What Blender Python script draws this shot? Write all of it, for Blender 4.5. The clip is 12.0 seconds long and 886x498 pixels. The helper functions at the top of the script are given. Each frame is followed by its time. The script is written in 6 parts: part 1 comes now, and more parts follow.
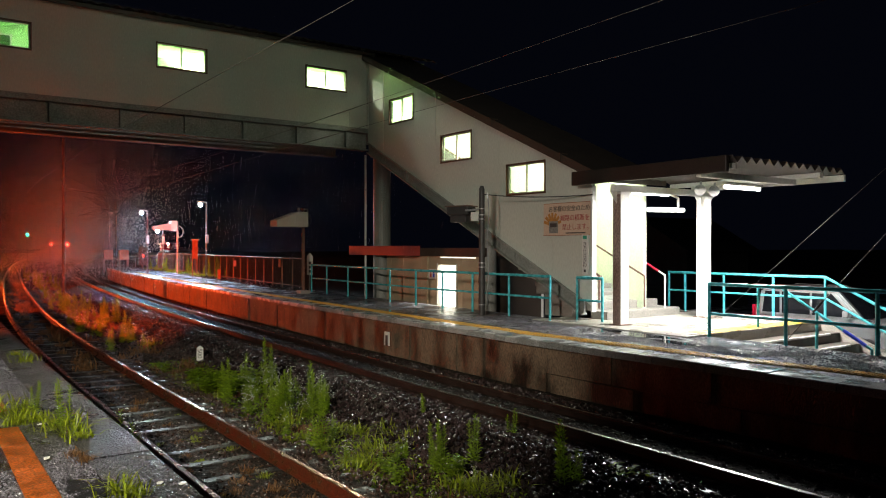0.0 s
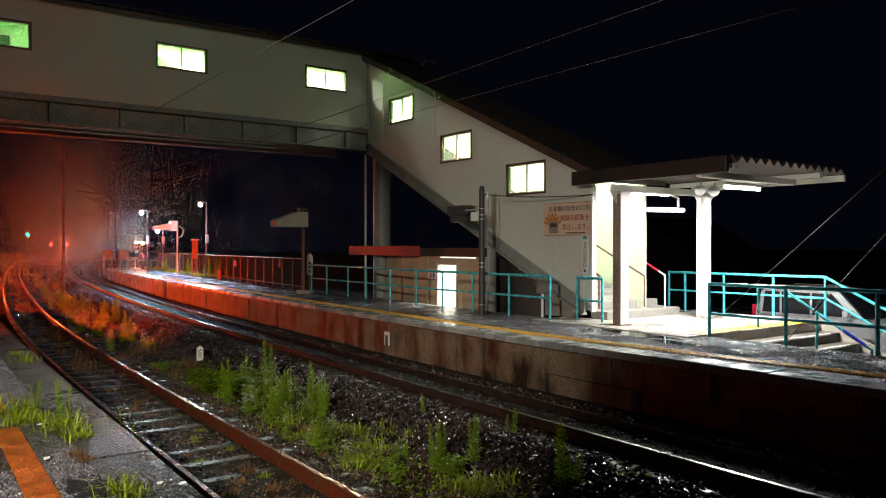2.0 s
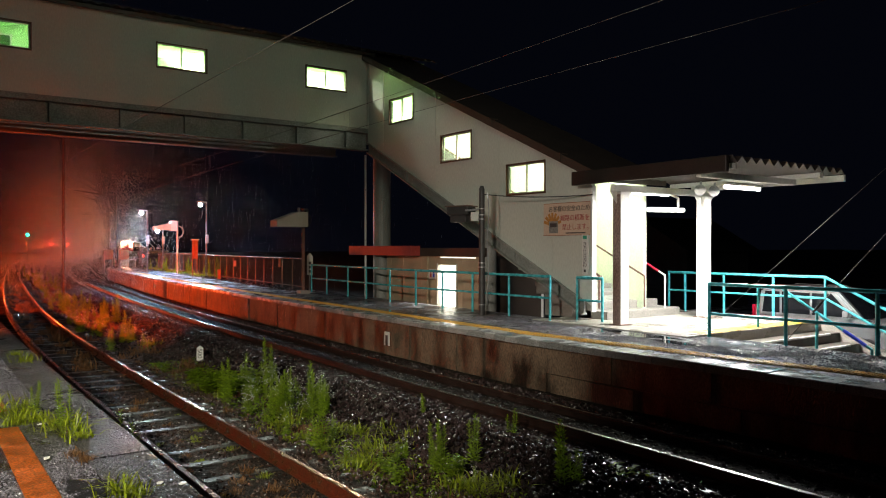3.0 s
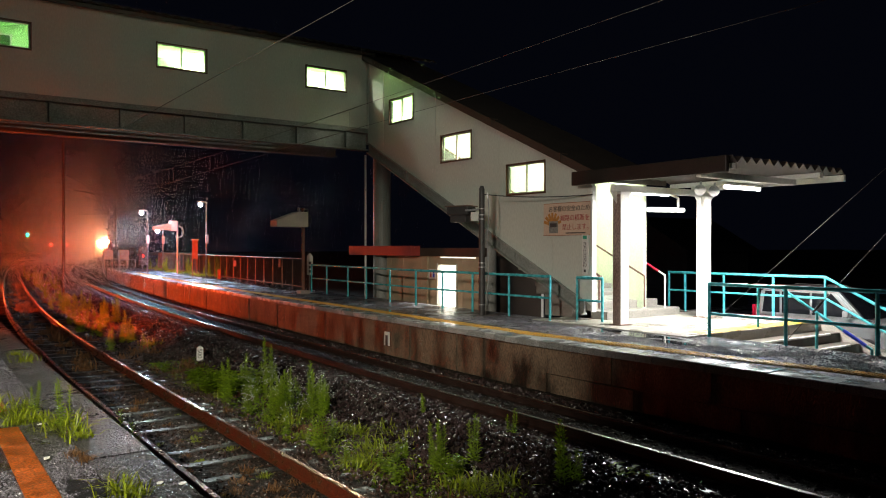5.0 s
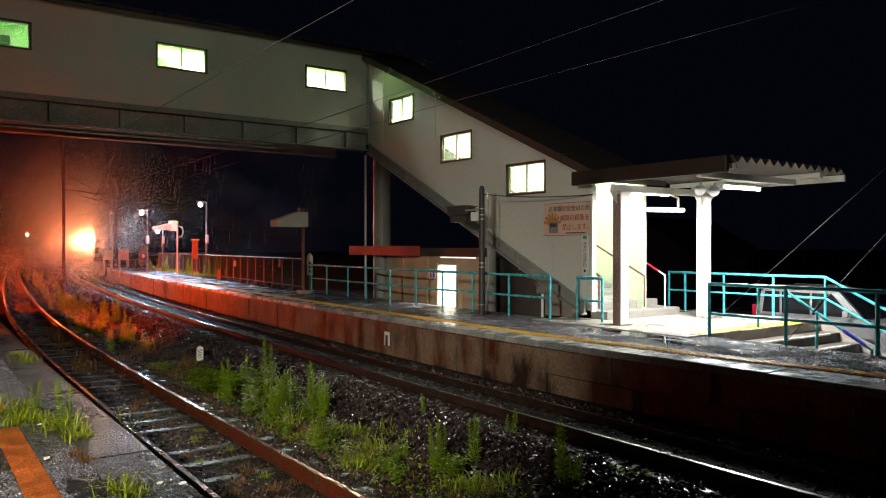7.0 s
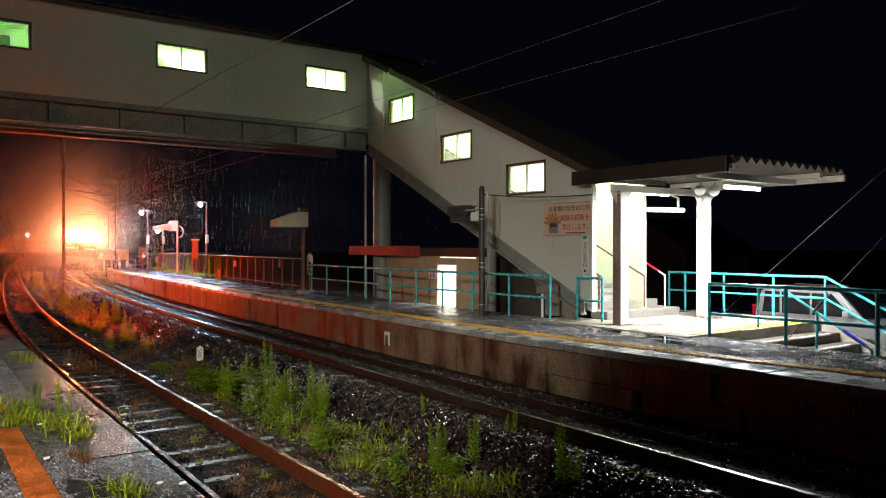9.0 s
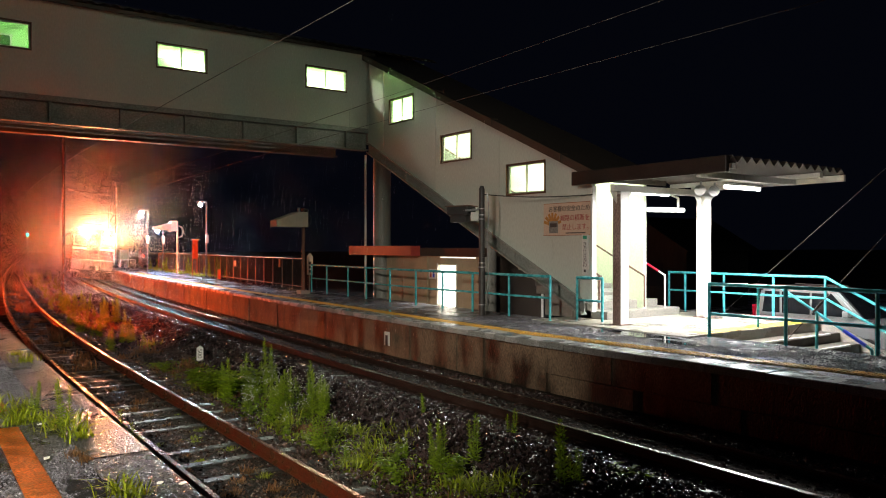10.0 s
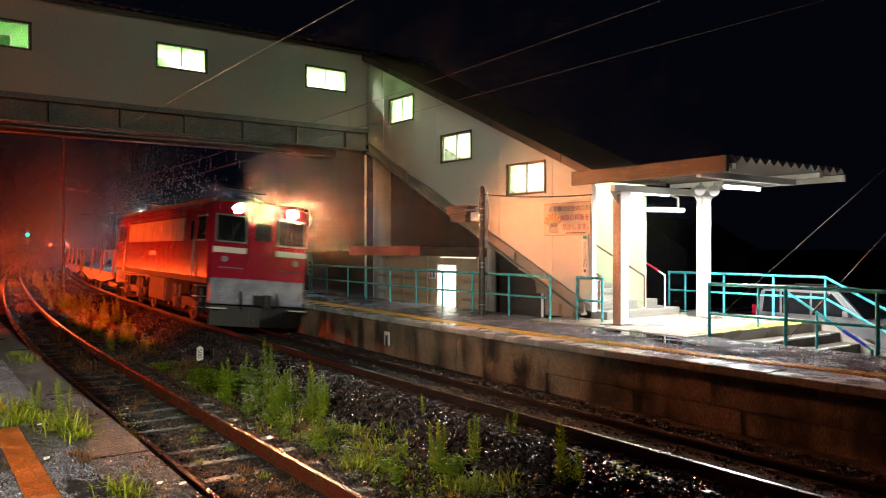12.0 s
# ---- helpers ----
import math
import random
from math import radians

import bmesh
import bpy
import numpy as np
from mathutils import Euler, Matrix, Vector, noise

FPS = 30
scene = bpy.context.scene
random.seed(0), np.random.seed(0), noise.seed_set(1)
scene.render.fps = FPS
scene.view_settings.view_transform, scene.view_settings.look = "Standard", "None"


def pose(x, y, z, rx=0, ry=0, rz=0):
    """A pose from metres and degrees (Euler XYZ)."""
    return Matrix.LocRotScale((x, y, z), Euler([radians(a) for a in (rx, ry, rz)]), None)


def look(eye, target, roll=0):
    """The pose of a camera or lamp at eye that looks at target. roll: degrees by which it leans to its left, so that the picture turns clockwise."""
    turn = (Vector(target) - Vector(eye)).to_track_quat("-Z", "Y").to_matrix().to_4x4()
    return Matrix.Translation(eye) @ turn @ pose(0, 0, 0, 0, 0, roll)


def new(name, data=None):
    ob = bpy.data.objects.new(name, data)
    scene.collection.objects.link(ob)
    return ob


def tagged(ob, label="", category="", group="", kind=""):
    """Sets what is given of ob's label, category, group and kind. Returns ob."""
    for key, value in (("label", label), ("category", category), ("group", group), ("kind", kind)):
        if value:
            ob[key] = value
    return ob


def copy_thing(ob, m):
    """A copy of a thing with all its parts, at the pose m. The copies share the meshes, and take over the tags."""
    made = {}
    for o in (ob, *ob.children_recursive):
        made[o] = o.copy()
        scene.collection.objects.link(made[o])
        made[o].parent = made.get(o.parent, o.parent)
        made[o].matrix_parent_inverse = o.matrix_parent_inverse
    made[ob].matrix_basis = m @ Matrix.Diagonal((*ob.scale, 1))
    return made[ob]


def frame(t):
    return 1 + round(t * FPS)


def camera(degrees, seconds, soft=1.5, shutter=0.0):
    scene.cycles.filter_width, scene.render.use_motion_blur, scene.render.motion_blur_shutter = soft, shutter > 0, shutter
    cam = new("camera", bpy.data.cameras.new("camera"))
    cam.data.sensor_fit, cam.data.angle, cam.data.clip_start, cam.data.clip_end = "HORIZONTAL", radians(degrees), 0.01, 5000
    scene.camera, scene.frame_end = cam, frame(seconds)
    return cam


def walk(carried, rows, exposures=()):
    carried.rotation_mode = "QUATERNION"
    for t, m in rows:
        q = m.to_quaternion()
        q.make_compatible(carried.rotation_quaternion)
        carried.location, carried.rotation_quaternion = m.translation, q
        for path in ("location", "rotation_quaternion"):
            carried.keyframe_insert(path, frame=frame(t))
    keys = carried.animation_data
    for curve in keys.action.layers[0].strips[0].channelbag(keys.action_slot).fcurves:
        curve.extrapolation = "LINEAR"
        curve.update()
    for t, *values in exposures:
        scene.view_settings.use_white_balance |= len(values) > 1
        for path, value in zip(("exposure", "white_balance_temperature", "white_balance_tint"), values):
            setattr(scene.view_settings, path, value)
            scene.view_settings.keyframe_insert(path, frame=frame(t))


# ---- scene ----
# ---- camera ----
cam = camera(61.15, 12.0, soft=1.0, shutter=0.5)
EYE = (0.0, 0.0, 2.4)
VIEW = look(EYE, (5.817, 8.134, 2.4 - 0.0301))
walk(cam, [(0.0, VIEW), (12.0, VIEW)])

# ---- world and lights ----
world = bpy.data.worlds.new("night")
scene.world = world
world.use_nodes = True
world.node_tree.nodes["Background"].inputs[0].default_value = (0.10, 0.13, 0.28, 1)
world.node_tree.nodes["Background"].inputs[1].default_value = 0.011


def lamp(name, kind, place, power, colour, target=None, **more):
    data = bpy.data.lights.new(name, kind)
    data.energy, data.color = power, colour
    if kind == "POINT":
        data.shadow_soft_size = more.get("size", 0.1)
    if kind == "AREA":
        data.shape, data.size, data.size_y = "RECTANGLE", more.get("size", 1.2), more.get("size_y", 0.2)
    if kind == "SPOT":
        data.spot_size, data.spot_blend = radians(more.get("cone", 60)), more.get("blend", 0.6)
        data.shadow_soft_size = more.get("size", 0.1)
    ob = new(name, data)
    ob.matrix_world = look(place, target) if target else pose(*place)
    return ob


WHITE, GREENISH, RED = (1.0, 0.99, 0.97), (0.94, 1.0, 0.82), (1.0, 0.08, 0.012)
# the near platform's own tubes, as one unseen spot behind the camera
lamp("unseen_near_light", "SPOT", (-4.6, 1.6, 5.6), 6800, (1.0, 0.92, 0.74), (2.5, 10.3, 0.0), cone=52, blend=0.7, size=0.3)
# unseen area lamp high over the tracks, added to light the bridge wall
lamp("bridge_wall_fill", "AREA", (6.0, 10.0, 9.0), 70, (0.74, 1.0, 0.74), (9.6, 21.6, 7.2), size=2.0, size_y=0.6)
# second unseen spot, added to brighten the stair wall and railings
lamp("unseen_near_light", "SPOT", (-2.0, 3.0, 4.5), 2800, (1.0, 0.90, 0.78), (12.3, 11.2, 5.4), cone=48, blend=0.9, size=0.3)
# unseen red lamp beside the siding, added to redden rails and ballast
lamp("unseen_red_light", "POINT", (2.6, 56.0, 0.78), 6000, RED, size=0.12)
# unseen red spot beside the near platform, assumed source of red along the line
lamp("unseen_red_light", "SPOT", (-4.0, 9.0, 2.4), 100000, RED, (5.2, 33.0, -1.2), cone=40, blend=1.0, size=0.12)
# canopy tubes over the stair foot
lamp("canopy_tube_light", "AREA", (14.2, 9.1, 3.58), 700, WHITE, (14.2, 9.1, 0.0), size=1.2, size_y=0.25)
lamp("canopy_tube_light", "AREA", (13.6, 11.0, 3.55), 45, WHITE, (13.6, 11.0, 0.0), size=1.2, size_y=0.25)

# ---- line of the main track: an arc that turns away to the platform's side ----
RADIUS, CENTRE_X = 530.0, 7.4


def track(s, off=0.0, z=0.0):
    """A point s metres along the main track, off metres towards the platform."""
    a = s / RADIUS
    r = RADIUS - off
    return Vector((CENTRE_X + RADIUS - r * math.cos(a), r * math.sin(a), z))


def siding(s, off=0.0, z=0.0):
    """The siding: straight along the near platform, then a short tight bend that eases towards the main track."""
    x, h = 2.98, 0.0
    if s > 12.0:
        k = min(s, 36.0) - 12.0
        x, h = x + k * k / 600.0, k / 300.0
    if s > 36.0:
        k = s - 36.0
        x, h = x + k * h + k * k / 3600.0, h + k / 1800.0
    return Vector((x + off * math.cos(h), s - off * math.sin(h), z))


# ---- materials ----
def mat(name, base, rough=0.7, metal=0.0, vary=0.25, scale=8.0, fine=120.0, bump=0.15, second=None, mix=0.5, wet=0.0, dist=0.01, island=0.0, spec=0.5, stretch=None, agg=0.0, sharp=0.22):
    m = bpy.data.materials.new(name)
    m.use_nodes = True
    nt = m.node_tree
    n, l = nt.nodes, nt.links
    b = n["Principled BSDF"]
    b.inputs["Metallic"].default_value = metal
    b.inputs["Specular IOR Level"].default_value = spec
    tc = n.new("ShaderNodeTexCoord")
    vec = tc.outputs["Object"]
    if stretch:
        mp = n.new("ShaderNodeMapping")
        mp.inputs["Scale"].default_value = stretch
        l.new(vec, mp.inputs["Vector"])
        vec = mp.outputs["Vector"]
    big, small = n.new("ShaderNodeTexNoise"), n.new("ShaderNodeTexNoise")
    for t, sc, de in ((big, scale, 5), (small, fine, 3)):
        t.inputs["Scale"].default_value, t.inputs["Detail"].default_value = sc, de
        l.new(vec, t.inputs["Vector"])
    ramp = n.new("ShaderNodeValToRGB")
    ramp.color_ramp.elements[0].position, ramp.color_ramp.elements[1].position = 0.5 - sharp, 0.5 + sharp
    two = second or tuple(c * (1 - vary) for c in base)
    ramp.color_ramp.elements[0].color = (*two, 1)
    ramp.color_ramp.elements[1].color = (*base, 1)
    l.new(big.outputs["Fac"], ramp.inputs["Fac"])
    grain = n.new("ShaderNodeMix")
    grain.data_type, grain.blend_type = "RGBA", "MULTIPLY"
    grain.inputs["Factor"].default_value = 1.0
    speck = n.new("ShaderNodeMapRange")
    speck.inputs["From Min"].default_value, speck.inputs["From Max"].default_value = 0.34, 0.66
    speck.inputs["To Min"].default_value, speck.inputs["To Max"].default_value = 1 - vary * 1.1, 1 + vary * 0.7
    if agg:
        # each aggregate stone has a shade of its own
        cell = n.new("ShaderNodeTexVoronoi")
        cell.inputs["Scale"].default_value = agg
        l.new(vec, cell.inputs["Vector"])
        speck.inputs["From Min"].default_value, speck.inputs["From Max"].default_value = 0.1, 0.9
        l.new(cell.outputs["Color"], speck.inputs["Value"])
    else:
        l.new(small.outputs["Fac"], speck.inputs["Value"])
    l.new(ramp.outputs["Color"], grain.inputs[6])
    l.new(speck.outputs["Result"], grain.inputs[7])
    out = grain.outputs[2]
    if island:
        geo, hsv = n.new("ShaderNodeNewGeometry"), n.new("ShaderNodeHueSaturation")
        mr = n.new("ShaderNodeMapRange")
        mr.inputs["To Min"].default_value, mr.inputs["To Max"].default_value = 1 - island, 1 + island
        l.new(geo.outputs["Random Per Island"], mr.inputs["Value"])
        l.new(mr.outputs["Result"], hsv.inputs["Value"])
        l.new(out, hsv.inputs["Color"])
        out = hsv.outputs["Color"]
    l.new(out, b.inputs["Base Color"])
    rr = n.new("ShaderNodeMapRange")
    rr.inputs["From Min"].default_value, rr.inputs["From Max"].default_value = 0.35, 0.65
    rr.inputs["To Min"].default_value, rr.inputs["To Max"].default_value = max(0.03, rough - wet), rough
    l.new(big.outputs["Fac"], rr.inputs["Value"])
    l.new(rr.outputs["Result"], b.inputs["Roughness"])
    if bump:
        bp = n.new("ShaderNodeBump")
        bp.inputs["Strength"].default_value, bp.inputs["Distance"].default_value = bump, dist
        height = small.outputs["Fac"]
        if agg:
            # rounded aggregate stones set in the binder
            flip = n.new("ShaderNodeMath")
            flip.operation = "MULTIPLY_ADD"
            flip.inputs[1].default_value = -1.0
            l.new(cell.outputs["Distance"], flip.inputs[0])
            l.new(small.outputs["Fac"], flip.inputs[2])
            height = flip.outputs[0]
        l.new(height, bp.inputs["Height"])
        l.new(bp.outputs["Normal"], b.inputs["Normal"])
    return m


def glow(name, colour, strength):
    m = bpy.data.materials.new(name)
    m.use_nodes = True
    b = m.node_tree.nodes["Principled BSDF"]
    b.inputs["Base Color"].default_value = (*[min(1, c) * 0.8 for c in colour], 1)
    b.inputs["Emission Color"].default_value = (*colour, 1)
    b.inputs["Emission Strength"].default_value = strength
    return m


def glassy(name, tint=(0.95, 1.0, 0.97), rough=0.02, clear=0.9):
    m = bpy.data.materials.new(name)
    m.use_nodes = True
    nt = m.node_tree
    n, l = nt.nodes, nt.links
    b = n["Principled BSDF"]
    b.inputs["Base Color"].default_value = (*tint, 1)
    b.inputs["Roughness"].default_value = rough
    tr, mx = n.new("ShaderNodeBsdfTransparent"), n.new("ShaderNodeMixShader")
    tr.inputs[0].default_value = (*tint, 1)
    mx.inputs[0].default_value = clear
    l.new(b.outputs[0], mx.inputs[1])
    l.new(tr.outputs[0], mx.inputs[2])
    l.new(mx.outputs[0], n["Material Output"].inputs[0])
    return m


M_SOIL = mat("dark_soil", (0.040, 0.028, 0.020), 0.8, vary=0.75, scale=2.5, fine=26, bump=1.0, dist=0.06, spec=0.2)
M_STONE = mat("ballast_stone", (0.040, 0.026, 0.026), 0.32, vary=0.5, scale=5, fine=60, bump=0.4, island=0.7, wet=0.22)
M_ASPHALT = mat("wet_asphalt", (0.13, 0.12, 0.14), 0.36, vary=0.95, scale=1.6, fine=60, bump=1.0, dist=0.06, wet=0.2, agg=48)
M_CONC = mat("stained_concrete", (0.19, 0.135, 0.09), 0.65, vary=0.4, second=(0.020, 0.014, 0.010), scale=1.3, fine=34, bump=0.6, dist=0.03, stretch=(1.3, 1.3, 0.6), wet=0.3, sharp=0.11)
M_COPING = mat("wet_concrete_slab", (0.36, 0.36, 0.35), 0.44, vary=0.45, scale=2.2, fine=60, bump=0.3, wet=0.34)
M_PAD = mat("concrete_paving", (0.36, 0.335, 0.29), 0.55, vary=0.3, scale=1.2, fine=60, bump=0.3, wet=0.42)
M_TACTILE = mat("yellow_tactile", (0.74, 0.42, 0.03), 0.5, vary=0.45, second=(0.35, 0.2, 0.05), scale=2.5, fine=50, bump=0.3, wet=0.25)
M_ORANGE = mat("worn_orange_paint", (0.50, 0.105, 0.004), 0.5, vary=0.7, second=(0.20, 0.045, 0.006), scale=5, fine=60, bump=0.4, wet=0.2)
M_RUST = mat("rusty_rail_side", (0.028, 0.012, 0.008), 0.65, 0.0, vary=0.5, scale=6, fine=50, bump=0.4, wet=0.2)
M_RUSTRED = mat("red_rusty_rail_side", (0.10, 0.013, 0.005), 0.42, 0.0, vary=0.5, second=(0.055, 0.026, 0.011), scale=5, fine=50, bump=0.4, wet=0.2)
M_PLATFORM = mat("worn_wet_platform_asphalt", (0.22, 0.21, 0.23), 0.36, vary=0.9, second=(0.09, 0.085, 0.095), scale=1.3, fine=70, bump=0.9, dist=0.03, wet=0.22, agg=40)
M_RUSTSTONE = mat("rust_stained_gravel", (0.055, 0.030, 0.022), 0.4, vary=0.5, scale=5, fine=60, bump=0.4, island=0.6, wet=0.2)
M_GRIT = mat("wet_aggregate_grain", (0.17, 0.16, 0.19), 0.14, vary=0.4, scale=30, fine=80, bump=0.2, island=0.7)
M_RUSTHEAD = mat("rust_filmed_rail_head", (0.30, 0.10, 0.05), 0.3, 0.8, vary=0.4, scale=4, fine=60, bump=0.08, wet=0.12)
M_HEAD = mat("worn_rail_head", (0.34, 0.32, 0.30), 0.28, 1.0, vary=0.35, scale=3, fine=60, bump=0.05, wet=0.1)
M_SLEEPER = mat("grey_weathered_sleeper", (0.075, 0.07, 0.066), 0.44, vary=0.5, scale=3, fine=40, bump=0.4, wet=0.3)
M_CLAD = mat("cream_wall_panel", (0.57, 0.59, 0.53), 0.5, vary=0.07, scale=0.7, fine=30, bump=0.03, stretch=(1, 1, 0.35))
M_GIRDER = mat("grey_girder_paint", (0.30, 0.30, 0.28), 0.5, vary=0.3, scale=1.6, fine=30, bump=0.1)
M_ROOF = mat("brown_roof_sheet", (0.06, 0.043, 0.033), 0.5, vary=0.3, scale=2, fine=40, bump=0.1)
M_INSIDE = mat("pale_green_inner_wall", (0.58, 0.84, 0.46), 0.6, vary=0.08, scale=1, fine=20, bump=0.03)
M_INWHITE = mat("off_white_inner_wall", (0.78, 0.84, 0.66), 0.6, vary=0.08, scale=1, fine=20, bump=0.03)
# near black for the distant house: its lack of light is put into the colour
M_HOUSEDARK = mat("darkened_house_surface", (0.016, 0.017, 0.018), 0.8, spec=0.05, vary=0.4, scale=2, fine=40, bump=0.3, stretch=(6, 6, 0.5))
M_FRAME = mat("aluminium_frame", (0.55, 0.5, 0.42), 0.4, 0.7, vary=0.15, scale=8, fine=60, bump=0.03)
M_BROWNFRAME = mat("bronze_frame", (0.16, 0.08, 0.05), 0.45, 0.5, vary=0.2, scale=8, fine=60, bump=0.03)
M_GLASS = glassy("window_glass")
M_CYAN = mat("turquoise_rail_paint", (0.07, 0.52, 0.60), 0.35, vary=0.25, second=(0.06, 0.30, 0.33), scale=9, fine=60, bump=0.05, wet=0.15)
M_WHITE = mat("white_paint", (0.78, 0.77, 0.73), 0.45, vary=0.15, scale=3, fine=50, bump=0.05)
M_POSTBROWN = mat("brown_post_paint", (0.18, 0.09, 0.06), 0.5, vary=0.35, scale=5, fine=50, bump=0.1)
# for the canopy post's unlit side: shade put into the paint colour
M_POSTSHADE = mat("shaded_post_paint", (0.40, 0.32, 0.29), 0.5, vary=0.4, second=(0.22, 0.13, 0.10), scale=3, fine=50, bump=0.1, stretch=(1, 1, 0.4))
M_STEEL = mat("galvanised_steel", (0.42, 0.43, 0.44), 0.4, 0.8, vary=0.25, scale=7, fine=60, bump=0.05)
M_DARK = mat("dark_painted_steel", (0.05, 0.045, 0.045), 0.5, vary=0.3, scale=5, fine=50, bump=0.1)
M_POLE = mat("grey_concrete_pole", (0.07, 0.066, 0.063), 0.7, vary=0.25, scale=4, fine=50, bump=0.15)
M_REDLOCO = mat("red_loco_paint", (0.36, 0.007, 0.028), 0.25, vary=0.2, scale=2, fine=60, bump=0.02)
M_GREYLOCO = mat("pale_grey_skirt_paint", (0.46, 0.48, 0.57), 0.5, vary=0.5, second=(0.13, 0.13, 0.16), scale=2.2, fine=40, bump=0.1)
M_LOCOROOF = mat("dark_grey_roof_paint", (0.09, 0.09, 0.095), 0.5, vary=0.3, scale=3, fine=40, bump=0.1)
M_BLACK = mat("sooty_underframe", (0.009, 0.008, 0.008), 0.55, vary=0.4, scale=4, fine=40, bump=0.2)
M_CABGLASS = mat("dark_cab_glass", (0.010, 0.011, 0.014), 0.06, vary=0.1, bump=0, spec=0.3)
M_TOILET = mat("beige_wall_panel", (0.48, 0.36, 0.24), 0.6, vary=0.2, scale=1.4, fine=30, bump=0.08)
# the red light falling on the roof band is put into this colour
M_REDLITROOF = mat("red_lit_roof_band", (0.42, 0.06, 0.05), 0.45, vary=0.2, scale=3, fine=40, bump=0.05)
M_POSTER = mat("faded_poster_board", (0.68, 0.50, 0.38), 0.5, vary=0.1, scale=2, fine=40, bump=0.02)


def water(name, rough, ior, wide):
    """Drops that bend most of the light a little and scatter a share of it widely."""
    m = bpy.data.materials.new(name)
    m.use_nodes = True
    n, l = m.node_tree.nodes, m.node_tree.links
    bent, loose, both = n.new("ShaderNodeBsdfRefraction"), n.new("ShaderNodeBsdfTranslucent"), n.new("ShaderNodeMixShader")
    bent.inputs["Color"].default_value = loose.inputs["Color"].default_value = (0.95, 0.95, 0.95, 1)
    bent.inputs["Roughness"].default_value, bent.inputs["IOR"].default_value = rough, ior
    both.inputs[0].default_value = wide
    l.new(bent.outputs[0], both.inputs[1])
    l.new(loose.outputs[0], both.inputs[2])
    l.new(both.outputs[0], n["Material Output"].inputs[0])
    return m


M_RAIN = water("rain_water", 0.7, 1.16, 0.05)
M_MIST = water("mist_water", 0.8, 1.33, 0.5)
M_PUDDLE = mat("rain_puddle", (0.02, 0.02, 0.022), 0.04, vary=0.1, scale=2, fine=12, bump=0.02, spec=0.6)
M_WIRE = mat("weathered_wire", (0.12, 0.11, 0.1), 0.5, 0.5, vary=0.2, bump=0)
M_LEAF = mat("weed_leaf", (0.22, 0.34, 0.008), 0.5, vary=0.35, scale=6, fine=60, bump=0, island=0.45)
M_GRASS = mat("grass_blade", (0.30, 0.37, 0.012), 0.5, vary=0.35, scale=6, fine=60, bump=0, island=0.45)
M_SIDING_SLEEPER = mat("wet_sunken_sleeper", (0.05, 0.052, 0.052), 0.5, vary=0.6, scale=4, fine=40, bump=0.5, dist=0.02, wet=0.3)
M_DRY = mat("dry_stalks", (0.24, 0.12, 0.045), 0.7, vary=0.35, scale=6, fine=60, bump=0, island=0.4)
for m in (M_LEAF, M_GRASS, M_DRY):
    # thin blades let light through
    nt = m.node_tree
    thin, both = nt.nodes.new("ShaderNodeBsdfTranslucent"), nt.nodes.new("ShaderNodeMixShader")
    surface = nt.nodes["Principled BSDF"]
    nt.links.new(surface.inputs["Base Color"].links[0].from_socket, thin.inputs["Color"])
    both.inputs[0].default_value = 0.4
    nt.links.new(surface.outputs[0], both.inputs[1])
    nt.links.new(thin.outputs[0], both.inputs[2])
    nt.links.new(both.outputs[0], nt.nodes["Material Output"].inputs["Surface"])
M_FLOWER = mat("small_white_flowers", (0.75, 0.75, 0.65), 0.6, vary=0.1, bump=0)
M_SILVER = mat("silver_car_paint", (0.55, 0.57, 0.58), 0.25, 0.7, vary=0.06, scale=2, fine=80, bump=0.0)
M_RUBBER = mat("black_rubber", (0.02, 0.02, 0.02), 0.7, vary=0.2, bump=0.1)
M_OLDSTEP = mat("old_brown_concrete", (0.11, 0.088, 0.068), 0.6, vary=0.45, scale=2.5, fine=40, bump=0.3, wet=0.2)
M_BLUE = mat("blue_grip", (0.02, 0.05, 0.55), 0.4, vary=0.1, bump=0.02)
M_INK = mat("dark_sign_ink", (0.06, 0.05, 0.05), 0.6, vary=0.1, bump=0)
M_REDINK = mat("red_sign_ink", (0.45, 0.06, 0.06), 0.6, vary=0.15, bump=0)
M_SIGNORANGE = mat("faded_orange_print", (0.62, 0.26, 0.05), 0.6, vary=0.3, scale=12, bump=0)
M_BROWNSIGN = mat("rust_brown_board", (0.42, 0.13, 0.05), 0.6, vary=0.3, scale=6, bump=0.1)
M_BEIGE = mat("beige_hood_paint", (0.55, 0.52, 0.43), 0.5, vary=0.15, scale=4, bump=0.05)
M_GREENINK = mat("green_sign_panel", (0.03, 0.35, 0.22), 0.5, vary=0.1, bump=0)


# ---- mesh helpers ----
def box(bm, x0, x1, y0, y1, z0, z1, m=None, bevel=0.0):
    """A box between the corners, optionally bevelled, optionally posed."""
    made = bmesh.ops.create_cube(bm, size=1.0)["verts"]
    for v in made:
        v.co = Vector((x0 + (v.co.x + 0.5) * (x1 - x0), y0 + (v.co.y + 0.5) * (y1 - y0), z0 + (v.co.z + 0.5) * (z1 - z0)))
    if bevel:
        edges = list({e for v in made for e in v.link_edges})
        made = list({v for f in bmesh.ops.bevel(bm, geom=edges, offset=bevel, segments=2, affect="EDGES", profile=0.6)["faces"] for v in f.verts})
    if m is not None:
        bmesh.ops.transform(bm, matrix=m, verts=made)
    return bm


